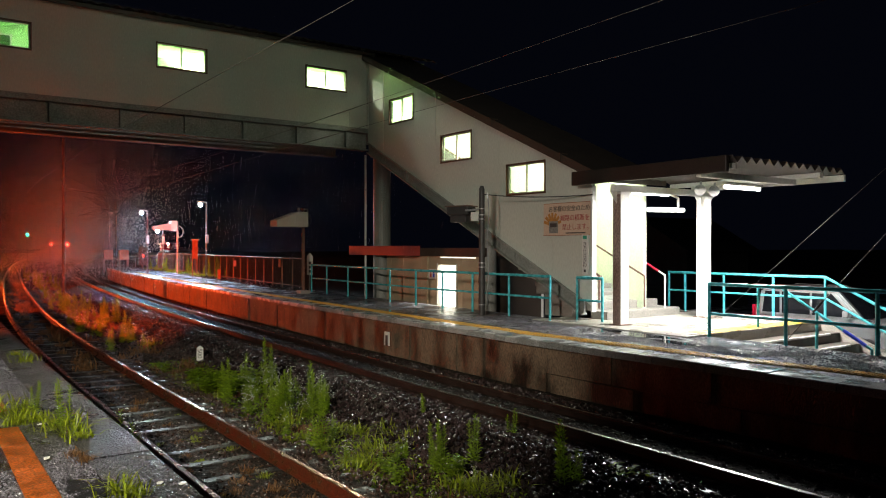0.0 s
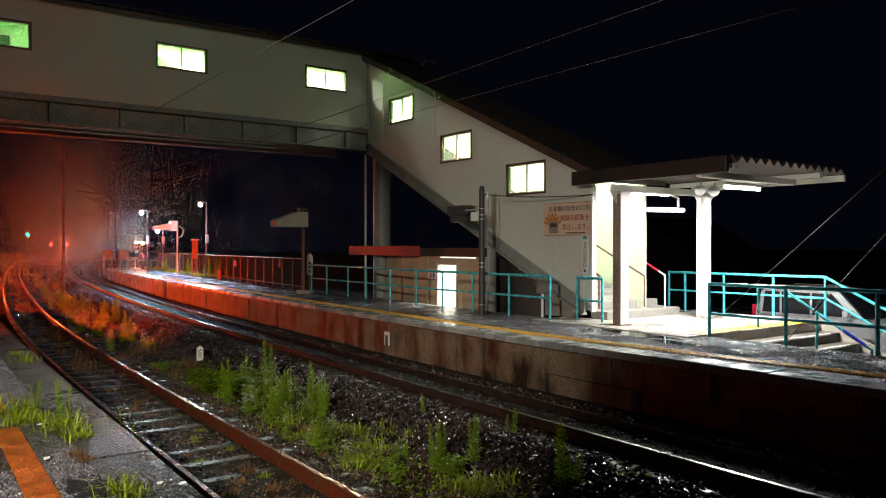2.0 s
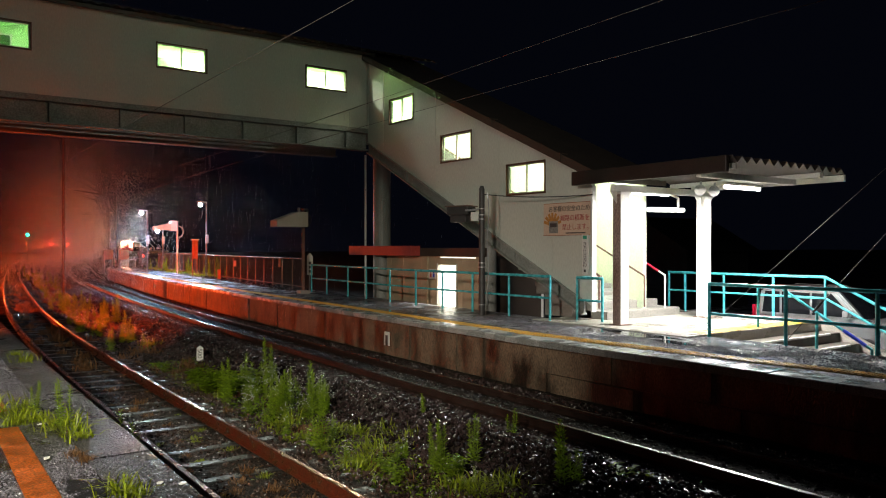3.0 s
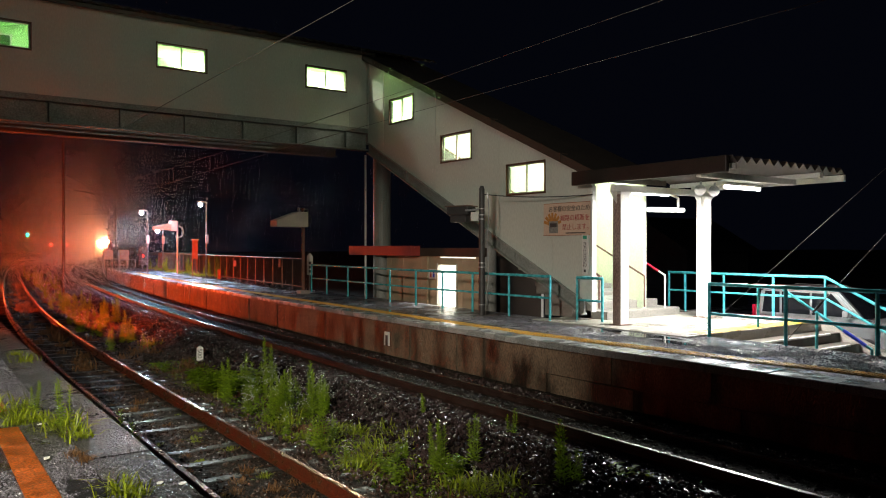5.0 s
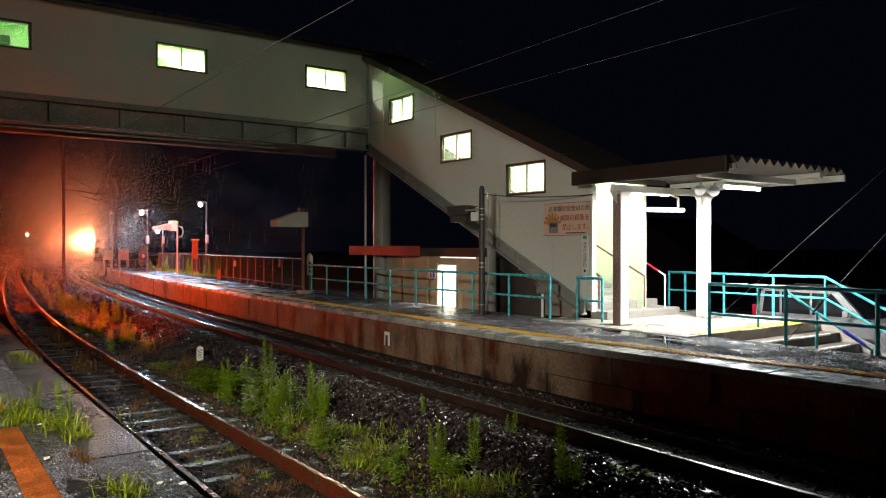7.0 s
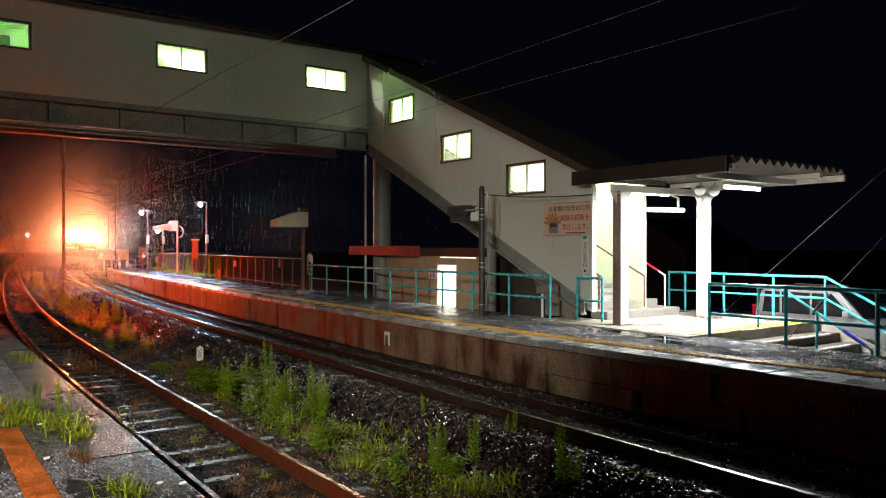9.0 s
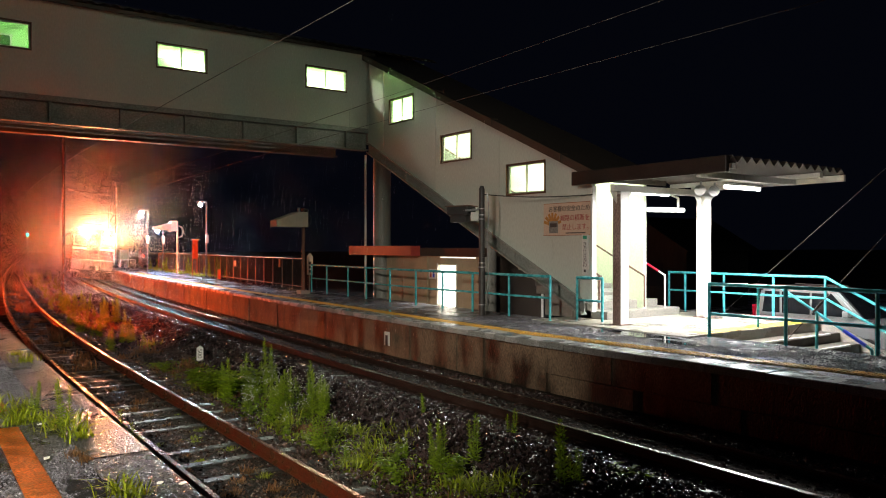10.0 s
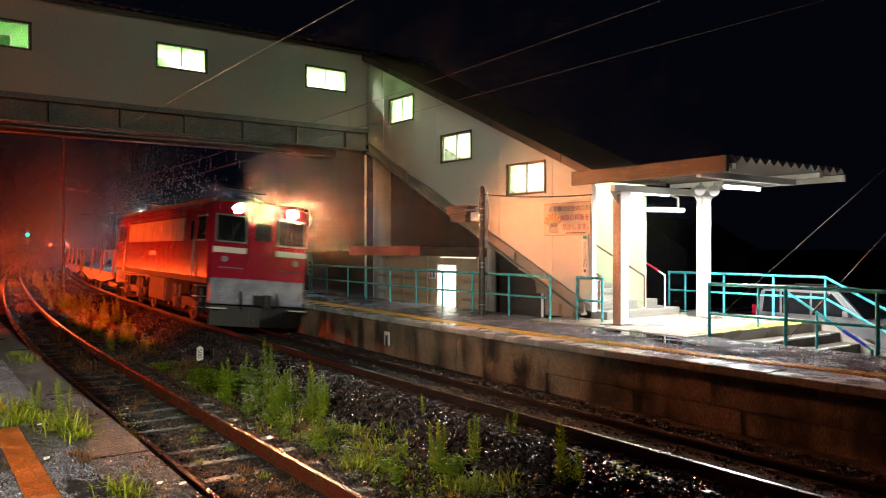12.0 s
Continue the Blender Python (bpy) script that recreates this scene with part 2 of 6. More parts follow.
def rod(bm, p, q, r, r2=None, seg=10):
    """A round bar from p to q."""
    p, q = Vector(p), Vector(q)
    d = q - p
    if d.length < 1e-6:
        return bm
    m = Matrix.Translation((p + q) / 2) @ d.to_track_quat("Z", "Y").to_matrix().to_4x4()
    bmesh.ops.create_cone(bm, cap_ends=True, segments=seg, radius1=r, radius2=r if r2 is None else r2, depth=d.length, matrix=m)
    return bm


def ball(bm, c, r, sx=1, sy=1, sz=1, seg=12):
    bmesh.ops.create_uvsphere(bm, u_segments=seg, v_segments=max(6, seg * 2 // 3), radius=r, matrix=Matrix.Translation(c) @ Matrix.Diagonal((sx, sy, sz, 1)))
    return bm


def prism(bm, outline, a, b, axis="x"):
    """An outline of (u, v) drawn along an axis from a to b."""
    def at(u, v, w):
        return {"x": (w, u, v), "y": (u, w, v), "z": (u, v, w)}[axis]
    lo = [bm.verts.new(at(u, v, a)) for u, v in outline]
    hi = [bm.verts.new(at(u, v, b)) for u, v in outline]
    n = len(outline)
    bm.faces.new(lo)
    bm.faces.new(hi[::-1])
    for i in range(n):
        bm.faces.new((lo[i], hi[i], hi[(i + 1) % n], lo[(i + 1) % n]))
    bmesh.ops.recalc_face_normals(bm, faces=bm.faces)
    return bm


def sweep(bm, sections, closed=True):
    """Rings of points joined one to the next."""
    rings = [[bm.verts.new(p) for p in s] for s in sections]
    n = len(rings[0])
    for a, b in zip(rings, rings[1:]):
        for i in range(n if closed else n - 1):
            bm.faces.new((a[i], b[i], b[(i + 1) % n], a[(i + 1) % n]))
    if closed:
        bm.faces.new(rings[0][::-1])
        bm.faces.new(rings[-1])
    bmesh.ops.recalc_face_normals(bm, faces=bm.faces)
    return bm


def mesh_of(name, bm, material, smooth=False):
    me = bpy.data.meshes.new(name)
    bm.to_mesh(me)
    bm.free()
    me.materials.append(material)
    if smooth:
        for p in me.polygons:
            p.use_smooth = True
    return me


def part(name, bm, material, parent, label="", smooth=False):
    ob = new(name, mesh_of(name, bm, material, smooth))
    ob.parent = parent
    if label:
        tagged(ob, label)
    return ob


def thing(name, label, category, m=None, group="", kind=""):
    """An empty at the base of a thing, which carries its parts."""
    ob = new(name)
    ob.empty_display_size = 0.2
    if m is not None:
        ob.matrix_world = m
    return tagged(ob, label, category, group, kind)


def setting(name, bm, material, label, category, smooth=False):
    return tagged(new(name, mesh_of(name, bm, material, smooth)), label, category, kind="structure")


def B():
    return bmesh.new()


# ---- ground ----
bm = B()


def profile(s):
    """The ground across the tracks, from the near platform to behind the far one."""
    e = 1.47 + 0.04 * max(0.0, 10 - s)
    a, b = siding(s), track(s)
    y = s
    cols = [(-400, -0.3), (-3, -0.3), (a.x - 1.2, -0.3), (a.x - 0.9, -0.178), (a.x + 0.95, -0.178), (a.x + 1.4, -0.3)]
    return [(x, y, z) for x, z in cols] + [tuple(track(s, o, z)) for o, z in ((-2.3, -0.36), (-1.35, -0.06), (-0.9, -0.04), (0.8, -0.14), (1.5, -0.13), (e + 3.5, -0.25))] + [(b.x + 30, y, -0.25), (b.x + 600, y, -0.3)]


rows = [profile(float(s)) for s in [-60, -30, -12, -6, 0, 3, 6, 9, 12, 15, 18, 21, 24, 28, 32, 36, 42, 48, 56, 64, 74, 84, 96, 110, 126, 144, 164, 190, 220, 260, 300, 340, 380]]
verts = [[bm.verts.new(p) for p in r] for r in rows]
for a, b in zip(verts, verts[1:]):
    for i in range(len(a) - 1):
        bm.faces.new((a[i], a[i + 1], b[i + 1], b[i]))
setting("ground", bm, M_SOIL, "dark wet soil and old ballast round the tracks", "ground")

# ---- tracks ----
RAIL = [(-0.065, -0.15), (0.065, -0.15), (0.065, -0.135), (0.012, -0.115), (0.012, -0.04), (0.033, -0.03), (0.033, -0.004), (-0.033, -0.004), (-0.033, -0.03), (-0.012, -0.04), (-0.012, -0.115), (-0.065, -0.135)]


def rail(line, off, lift, start, end, name, label, rust):
    root = thing(name, label, "rail", group="rails of the line", kind="structure")
    n = max(8, int((end - start) / 3))
    steps = [start + (end - start) * i / n for i in range(n + 1)]
    part("rail_side", sweep(B(), [[line(s, off + u, lift + v) for u, v in RAIL] for s in steps]), rust, root)
    top = [(-0.031, -0.004), (0.031, -0.004), (0.027, 0.002), (-0.027, 0.002)]
    part("rail_head", sweep(B(), [[line(s, off + u, lift + v) for u, v in top] for s in steps]), M_RUSTHEAD if rust is M_RUSTRED else M_HEAD, root)
    return root


rail(track, -0.566, 0.10, -14, 300, "rail", "worn shiny steel rail on the main track's outer side", M_RUST)
rail(track, 0.566, 0.0, -14, 300, "rail", "worn shiny steel rail beside the platform wall", M_RUST)
rail(siding, -0.566, 0.0, -14, 220, "rail", "rusty steel rail of the overgrown siding", M_RUSTRED)
rail(siding, 0.566, 0.0, -14, 220, "rail", "rusty steel rail of the overgrown siding", M_RUSTRED)

rnd = random.Random(4)


def sleepers(line, start, count, step, cant, name, label, drop, material, half=0.11):
    root = thing(name, label, "sleepers", kind="structure")
    me = mesh_of("sleeper", box(B(), -1.05, 1.05, -half, half, -0.14, 0.0, bevel=0.015), material)
    for i in range(count):
        s = start + i * step
        p, q = line(s, -0.5), line(s, 0.5)
        ang = math.atan2(q.y - p.y, q.x - p.x)
        ob = new("sleeper", me)
        ob.matrix_world = Matrix.Translation(line(s, 0, cant / 2 - 0.152 - drop - 2 * drop * rnd.random())) @ Euler((0, math.atan(cant / 1.13), ang + rnd.uniform(-0.03, 0.03))).to_matrix().to_4x4()
        ob.parent = root
    return root


sleepers(track, -6, 150, 0.62, 0.10, "main_track_sleepers", "dark wet sleepers under the main track's rails", 0.004, M_SLEEPER)
sleepers(siding, -3, 110, 0.66, 0.0, "siding_sleepers", "pale wet wooden sleepers half sunk in the siding", 0.01, M_SIDING_SLEEPER, 0.085)

# spikes and clips along the main track's near rail
root = thing("rail_clips", "rusty rail clips along the main track", "rail clips", kind="stuff")
bm = B()
for i in range(120):
    for off, z in ((-0.66, -0.045), (-0.47, -0.06), (0.47, -0.13), (0.66, -0.15)):
        p = track(-4 + i * 0.62, off, z)
        box(bm, p.x - 0.04, p.x + 0.04, p.y - 0.05, p.y + 0.05, p.z - 0.01, p.z + 0.03)
part("rail_clip", bm, M_RUST, root)


def stones(name, label, spots, size, material):
    """Many small crushed stones in one mesh."""
    g = np.random.default_rng(7)
    t = (1 + 5 ** 0.5) / 2
    base = np.array([(-1, t, 0), (1, t, 0), (-1, -t, 0), (1, -t, 0), (0, -1, t), (0, 1, t), (0, -1, -t), (0, 1, -t), (t, 0, -1), (t, 0, 1), (-t, 0, -1), (-t, 0, 1)]) / 1.9
    faces = np.array([(0, 11, 5), (0, 5, 1), (0, 1, 7), (0, 7, 10), (0, 10, 11), (1, 5, 9), (5, 11, 4), (11, 10, 2), (10, 7, 6), (7, 1, 8), (3, 9, 4), (3, 4, 2), (3, 2, 6), (3, 6, 8), (3, 8, 9), (4, 9, 5), (2, 4, 11), (6, 2, 10), (8, 6, 7), (9, 8, 1)])
    spots = np.array(spots)
    n = len(spots)
    v = base[None] * (1 + g.uniform(-0.35, 0.35, (n, 12, 3)))
    v *= g.uniform(0.55, 1.25, (n, 1, 3)) * size * g.uniform(0.7, 1.3, (n, 1, 1))
    ang = g.uniform(0, 6.28, n)
    c, s = np.cos(ang)[:, None], np.sin(ang)[:, None]
    x = v[:, :, 0] * c - v[:, :, 1] * s
    y = v[:, :, 0] * s + v[:, :, 1] * c
    v = np.stack([x, y, v[:, :, 2]], 2) + spots[:, None]
    f = (faces[None] + (np.arange(n) * 12)[:, None, None]).reshape(-1, 3)
    me = bpy.data.meshes.new(name)
    me.from_pydata(v.reshape(-1, 3).tolist(), [], f.tolist())
    me.materials.append(material)
    return tagged(new(name, me), label, "ballast", kind="stuff")


spots = []
for i in range(40000):
    s = 1.5 + 42 * rnd.random() ** 1.9
    o = rnd.uniform(-2.5, 1.4)
    z = (-0.36 + (o + 2.3) * 0.32) if o < -1.35 else (-0.05 - 0.10 * (o + 1.35) / 2.4)
    if abs(o + 0.566) < 0.09 or abs(o - 0.566) < 0.09:
        continue
    spots.append(tuple(track(s, o, z + 0.012 - (0.03 if abs(o) < 0.5 else -0.008))))
stones("main_track_ballast", "dark wet crushed stone ballast of the main track", spots, 0.036, M_STONE)
spots = []
for i in range(56000):
    s = 1.5 + 62 * rnd.random() ** 1.6
    o = rnd.uniform(-0.95, 3.0)
    if abs(abs(o) - 0.566) < 0.08:
        continue
    if abs(o) < 0.5 and rnd.random() < 0.25 + 0.5 * math.sin(s * 1.7 + o * 2.0):
        continue
    spots.append(tuple(siding(s, o, -0.175 - (0.09 if o > 1.3 else 0))))
stones("siding_ballast", "sparse dark gravel between the siding's rails", spots, 0.018, M_RUSTSTONE)

# ---- far platform ----
PZ = 0.76


def edge(s):
    return 1.47 + 0.04 * max(0.0, 10 - s)


def back(s):
    return 11.95 - 7.4 + (0.0 if s < 20 else -0.012 * (s - 20)) if s < 44 else 4.26


steps = [-8 + 2 * i for i in range(37)]
setting("platform_wall", sweep(B(), [[track(s, edge(s) + 0.14, -0.35), track(s, edge(s) + 0.5, -0.35), track(s, edge(s) + 0.5, PZ - 0.11), track(s, edge(s) + 0.14, PZ - 0.11)] for s in steps]), M_CONC, "stained old concrete wall of the platform", "platform wall")
setting("platform_top", sweep(B(), [[track(s, edge(s) + 0.45, PZ - 0.35), track(s, back(s), PZ - 0.35), track(s, back(s), PZ - 0.012), track(s, edge(s) + 0.45, PZ - 0.012)] for s in steps]), M_PLATFORM, "wet dark asphalt surface of the platform", "platform")
setting("platform_back_slope", sweep(B(), [[track(s, back(s) - 0.3, -0.3), track(s, back(s) + 0.9, -0.3), track(s, back(s) + 0.25, PZ - 0.2), track(s, back(s) - 0.01, PZ - 0.05)] for s in steps]), M_CONC, "low concrete bank behind the platform", "bank")

# coping slabs, each a piece
root = thing("platform_coping", "wet pale concrete coping slabs along the platform edge", "coping", kind="structure")
s = -8.0
while s < 63:
    w = 0.9
    bm = B()
    a, b = s + 0.008, s + w - 0.008
    d = rnd.uniform(-0.006, 0.006)
    sweep(bm, [[track(k, edge(k), PZ - 0.11), track(k, edge(k) + 0.46, PZ - 0.11), track(k, edge(k) + 0.46, PZ + d), track(k, edge(k) + 0.015, PZ + d), track(k, edge(k), PZ - 0.015 + d)] for k in (a, b)])
    part("slab", bm, M_COPING, root)
    s += w
# wall blocks and cast panels
root = thing("platform_wall_facing", "stained concrete blocks and panels on the platform wall", "wall facing", kind="structure")
for row in range(2):
    s = -4.0 + 0.45 * (row % 2)
    while s < 9.5:
        k0, k1 = s + 0.004, s + 0.896
        z0 = -0.25 + row * 0.445
        o = rnd.uniform(0.0, 0.025)
        part("block", sweep(B(), [[track(k, edge(k) + 0.07 + o, z0 + 0.005), track(k, edge(k) + 0.2, z0 + 0.005), track(k, edge(k) + 0.2, z0 + 0.439), track(k, edge(k) + 0.07 + o, z0 + 0.439)] for k in (k0, k1)]), M_CONC, root)
        s += 0.9
s = 9.6
while s < 62:
    w = rnd.choice((0.9, 1.8, 1.8))
    o = rnd.uniform(0.0, 0.05)
    part("panel", sweep(B(), [[track(k, edge(k) + 0.07 + o, -0.3), track(k, edge(k) + 0.2, -0.3), track(k, edge(k) + 0.2, PZ - 0.115), track(k, edge(k) + 0.07 + o, PZ - 0.115)] for k in (s + 0.014, s + w - 0.014)]), M_CONC, root)
    s += w

# yellow tactile strip: studded tiles
root = thing("tactile_paving", "worn yellow studded tactile tiles along the platform", "tactile paving", kind="structure")


def tactile_tile():
    bm = box(B(), -0.142, 0.142, -0.142, 0.142, -0.02, 0.0)
    for i in range(4):
        for j in range(4):
            x, y = -0.105 + i * 0.07, -0.105 + j * 0.07
            box(bm, x - 0.02, x + 0.02, y - 0.02, y + 0.02, 0, 0.012)
    return mesh_of("tile", bm, M_TACTILE)


tile = tactile_tile()
s = -2.0
while s < 50:
    off = edge(s) + 0.62 + 0.055 * max(0.0, 11 - s)
    p, q = track(s, off), track(s + 0.3, edge(s + 0.3) + 0.62 + 0.055 * max(0.0, 10.7 - s))
    ob = new("tile", tile)
    ob.matrix_world = Matrix.Translation((p.x, p.y, PZ + 0.0)) @ Matrix.Rotation(math.atan2(q.y - p.y, q.x - p.x) - math.pi / 2, 4, "Z")
    ob.parent = root
    s += 0.3

# ---- near platform ----
LZ = 0.80


def near_edge(y):
    return siding(y).x - 1.45


yy = [-8 + 2 * i for i in range(17)]
setting("near_platform", sweep(B(), [[(-8, y, -0.4), (near_edge(y), y, -0.4), (near_edge(y), y, LZ), (-8, y, LZ)] for y in yy]), M_ASPHALT, "cracked wet asphalt of the near platform", "platform")
root = thing("near_platform_slabs", "worn wet concrete edge slabs of the near platform", "slabs", kind="structure")
M_DARKSLAB = mat("dark_wet_slab", (0.050, 0.043, 0.047), 0.45, vary=0.9, second=(0.018, 0.016, 0.015), scale=1.5, fine=60, bump=1.0, dist=0.05, wet=0.2, agg=52)
y = -2.0
while y < 23:
    w = 0.9
    k = rnd.uniform(0.0, 0.012)
    x0, x1 = near_edge(y) - 0.44, near_edge(y) + 0.012
    x2, x3 = near_edge(y + w) - 0.44, near_edge(y + w) + 0.012
    bm = sweep(B(), [[(x0, y + 0.012, LZ - 0.1), (x1, y + 0.012, LZ - 0.1), (x1, y + 0.012, LZ + k), (x0, y + 0.012, LZ + k)], [(x2, y + w - 0.012, LZ - 0.1), (x3, y + w - 0.012, LZ - 0.1), (x3, y + w - 0.012, LZ + k + 0.004), (x2, y + w - 0.012, LZ + k + 0.004)]])
    part("slab", bm, M_DARKSLAB, root)
    y += w
spots = []
for i in range(26000):
    y = 4.2 + 9 * rnd.random() ** 1.3
    x = near_edge(y) - 0.02 - 1.15 * rnd.random()
    dip = math.sin(x * 5.1 + 1.3) + math.sin(y * 2.3 + x) + math.sin(y * 0.9 - 2.0 * x)
    if 0.63 < x - near_edge(y) + 1.56 < 0.84 or dip < -0.9 or (x > near_edge(y) - 0.44 and rnd.random() < 0.7):
        continue
    spots.append((x, y, LZ + (0.006 if x > near_edge(y) - 0.44 else 0.0)))
stones("near_platform_grit", "wet exposed stone grains of the near platform", spots, 0.0065, M_GRIT)
spots = []
for i in range(9000):
    s = 4.0 + 10 * rnd.random()
    o = rnd.uniform(edge(s) + 0.5, 11.9 - 7.4)
    dip = math.sin(o * 4.1 + 1.3) + math.sin(s * 1.7 + o)
    if dip < -0.7:
        continue
    spots.append(tuple(track(s, o, PZ - 0.012)))
stones("far_platform_grit", "wet exposed stone grains of the platform", spots, 0.012, M_GRIT)
root = thing("orange_line", "worn orange painted line on the near platform", "line", kind="structure")
part("paint_strip", sweep(B(), [[(0.64 + near_edge(y) - 1.56, y, LZ), (0.83 + near_edge(y) - 1.56, y, LZ), (0.83 + near_edge(y) - 1.56, y, LZ + 0.005), (0.64 + near_edge(y) - 1.56, y, LZ + 0.005)] for y in (-2, 2, 4, 6, 7.6)]), M_ORANGE, root)
part("paint_strip", sweep(B(), [[(0.64 + near_edge(y) - 1.56, y, LZ), (0.83 + near_edge(y) - 1.56, y, LZ), (0.83 + near_edge(y) - 1.56, y, LZ + 0.005), (0.64 + near_edge(y) - 1.56, y, LZ + 0.005)] for y in (8.4, 11, 16, 22)]), M_ORANGE, root)

# ---- footbridge over the tracks ----
BY, BX = 21.6, 12.4          # front face of the bridge, outer face of the stair
DECK, EAVE = 6.3, 8.78
DEPTH = 2.5


def wall_with_holes(axis, at0, at1, u0, u1, v0, v1, holes, outline=None):
    """A wall between at0 and at1, made of blocks round its openings. holes: (u0, u1, v0, v1)."""
    bm = B()
    us = sorted({u0, u1, *[h[0] for h in holes], *[h[1] for h in holes]})
    for a, b in zip(us, us[1:]):
        cuts = sorted((h[2], h[3]) for h in holes if h[0] < (a + b) / 2 < h[1])
        lo = v0
        for c, d in cuts + [(v1, v1)]:
            if c > lo:
                if axis == "y":
                    box(bm, a, b, at0, at1, lo, c)
                else:
                    box(bm, at0, at1, a, b, lo, c)
            lo = d
    bmesh.ops.remove_doubles(bm, verts=bm.verts, dist=0.0005)
    return bm


BW = [(-14.2, -12.8), (-8.5, -7.1), (-3.2, -1.8), (1.17, 2.56), (5.67, 7.04), (10.18, 11.57)]
BRIDGE_L = -18.0
setting("bridge_wall_front", wall_with_holes("y", BY, BY + 0.1, BRIDGE_L, BX, DECK, EAVE, [(a, b, 7.42, 8.07) for a, b in BW]), M_CLAD, "cream panelled wall of the covered footbridge", "wall")
setting("bridge_wall_back", box(B(), BRIDGE_L, BX + 2.3, BY + DEPTH - 0.1, BY + DEPTH, DECK, EAVE), M_INSIDE, "pale green inner wall of the footbridge", "wall")
setting("bridge_inner_lining", wall_with_holes("y", BY + 0.104, BY + 0.13, BRIDGE_L, BX, DECK, EAVE, [(a, b, 7.42, 8.07) for a, b in BW]), M_INSIDE, "pale green lining of the footbridge", "wall")
setting("bridge_floor", box(B(), BRIDGE_L, BX + 2.3, BY + 0.02, BY + DEPTH - 0.02, DECK - 0.15, DECK + 0.02), M_GIRDER, "grey floor of the footbridge", "floor")
setting("bridge_ceiling", box(B(), BRIDGE_L, BX + 2.3, BY + 0.13, BY + DEPTH - 0.1, EAVE - 0.1, EAVE - 0.06), M_INSIDE, "pale green ceiling of the footbridge", "ceiling")
setting("bridge_end_wall", box(B(), BX + 2.2, BX + 2.3, BY + 0.1, BY + DEPTH, DECK - 0.1, EAVE), M_INSIDE, "end wall of the footbridge", "wall")
setting("bridge_far_end_wall", box(B(), BRIDGE_L - 0.1, BRIDGE_L, BY, BY + DEPTH, DECK - 0.1, EAVE), M_CLAD, "end wall of the footbridge", "wall")


def corrugated(bm, x0, x1, y0, y1, z0, z1, along="y", pitch=0.2, high=0.05, thick=0.012):
    """A ridged sheet whose ridges run along an axis; its height goes from z0 at the low end to z1."""
    n = int(((x1 - x0) if along == "y" else (y1 - y0)) / pitch * 2)
    rows = []
    for i in range(n + 1):
        k = i / n
        h = high if i % 2 else 0.0
        if along == "y":
            x = x0 + (x1 - x0) * k
            z = z0 + (z1 - z0) * k + h
            rows.append([(x, y0, z), (x, y1, z), (x, y1, z + thick), (x, y0, z + thick)])
        else:
            y = y0 + (y1 - y0) * k
            rows.append([(x0, y, z0 + h), (x1, y, z1 + h), (x1, y, z1 + h + thick), (x0, y, z0 + h + thick)])
    return sweep(bm, rows)


root = thing("bridge_roof", "dark brown ridged metal roof of the footbridge", "roof", kind="structure")
bm = B()
n = int((BX + 2.6 - BRIDGE_L) / 0.16)
pts = []
for i in range(n + 1):
    x = BRIDGE_L + i * 0.16
    h = 0.07 if i % 2 else 0.0
    pts.append([(x, BY - 0.3, EAVE - 0.0 + h), (x, BY + 1.25, EAVE + 0.45 + h), (x, BY + 2.8, EAVE + h), (x, BY + 2.8, EAVE - 0.02 + h), (x, BY + 1.25, EAVE + 0.43 + h), (x, BY - 0.3, EAVE - 0.02 + h)])
part("roof_sheet", sweep(bm, pts), M_ROOF, root)
part("eave_board", box(B(), BRIDGE_L, BX + 0.15, BY - 0.22, BY - 0.18, EAVE - 0.13, EAVE - 0.025), M_ROOF, root)
part("soffit", box(B(), BRIDGE_L, BX + 0.15, BY - 0.18, BY - 0.003, EAVE - 0.08, EAVE - 0.05), M_CLAD, root)

root = thing("bridge_girder", "grey riveted plate girder carrying the footbridge", "girder", kind="structure")
part("web", box(B(), BRIDGE_L, BX, BY + 0.12, BY + 0.16, 5.62, DECK - 0.16), M_GIRDER, root)
part("top_flange", box(B(), BRIDGE_L, BX, BY - 0.03, BY + 0.35, DECK - 0.155, DECK - 0.1), M_GIRDER, root)
part("bottom_flange", box(B(), BRIDGE_L, BX, BY - 0.02, BY + 0.32, 5.58, 5.617), M_GIRDER, root)
part("rear_web", box(B(), BRIDGE_L, BX, BY + 2.3, BY + 2.34, 5.62, DECK - 0.16), M_GIRDER, root)
part("rear_flange", box(B(), BRIDGE_L, BX, BY + 2.15, BY + 2.5, 5.58, 5.617), M_GIRDER, root)
st = mesh_of("stiffener", box(B(), -0.012, 0.012, 0.0, 0.13, 5.62, DECK - 0.16), M_GIRDER)
x = 11.6
while x > BRIDGE_L:
    ob = new("stiffener", st)
    ob.matrix_world = pose(x, BY - 0.012, 0)
    ob.parent = root
    x -= 1.72
part("cable_duct", rod(B(), (-10, BY - 0.35, 5.36), (9.0, BY - 0.35, 5.36), 0.03), M_STEEL, root, "thin steel cable pipe under the girder")
part("cable_duct", rod(B(), (-10, BY - 0.1, 5.50), (9.0, BY - 0.1, 5.50), 0.03), M_STEEL, root, "thin steel cable pipe under the girder")


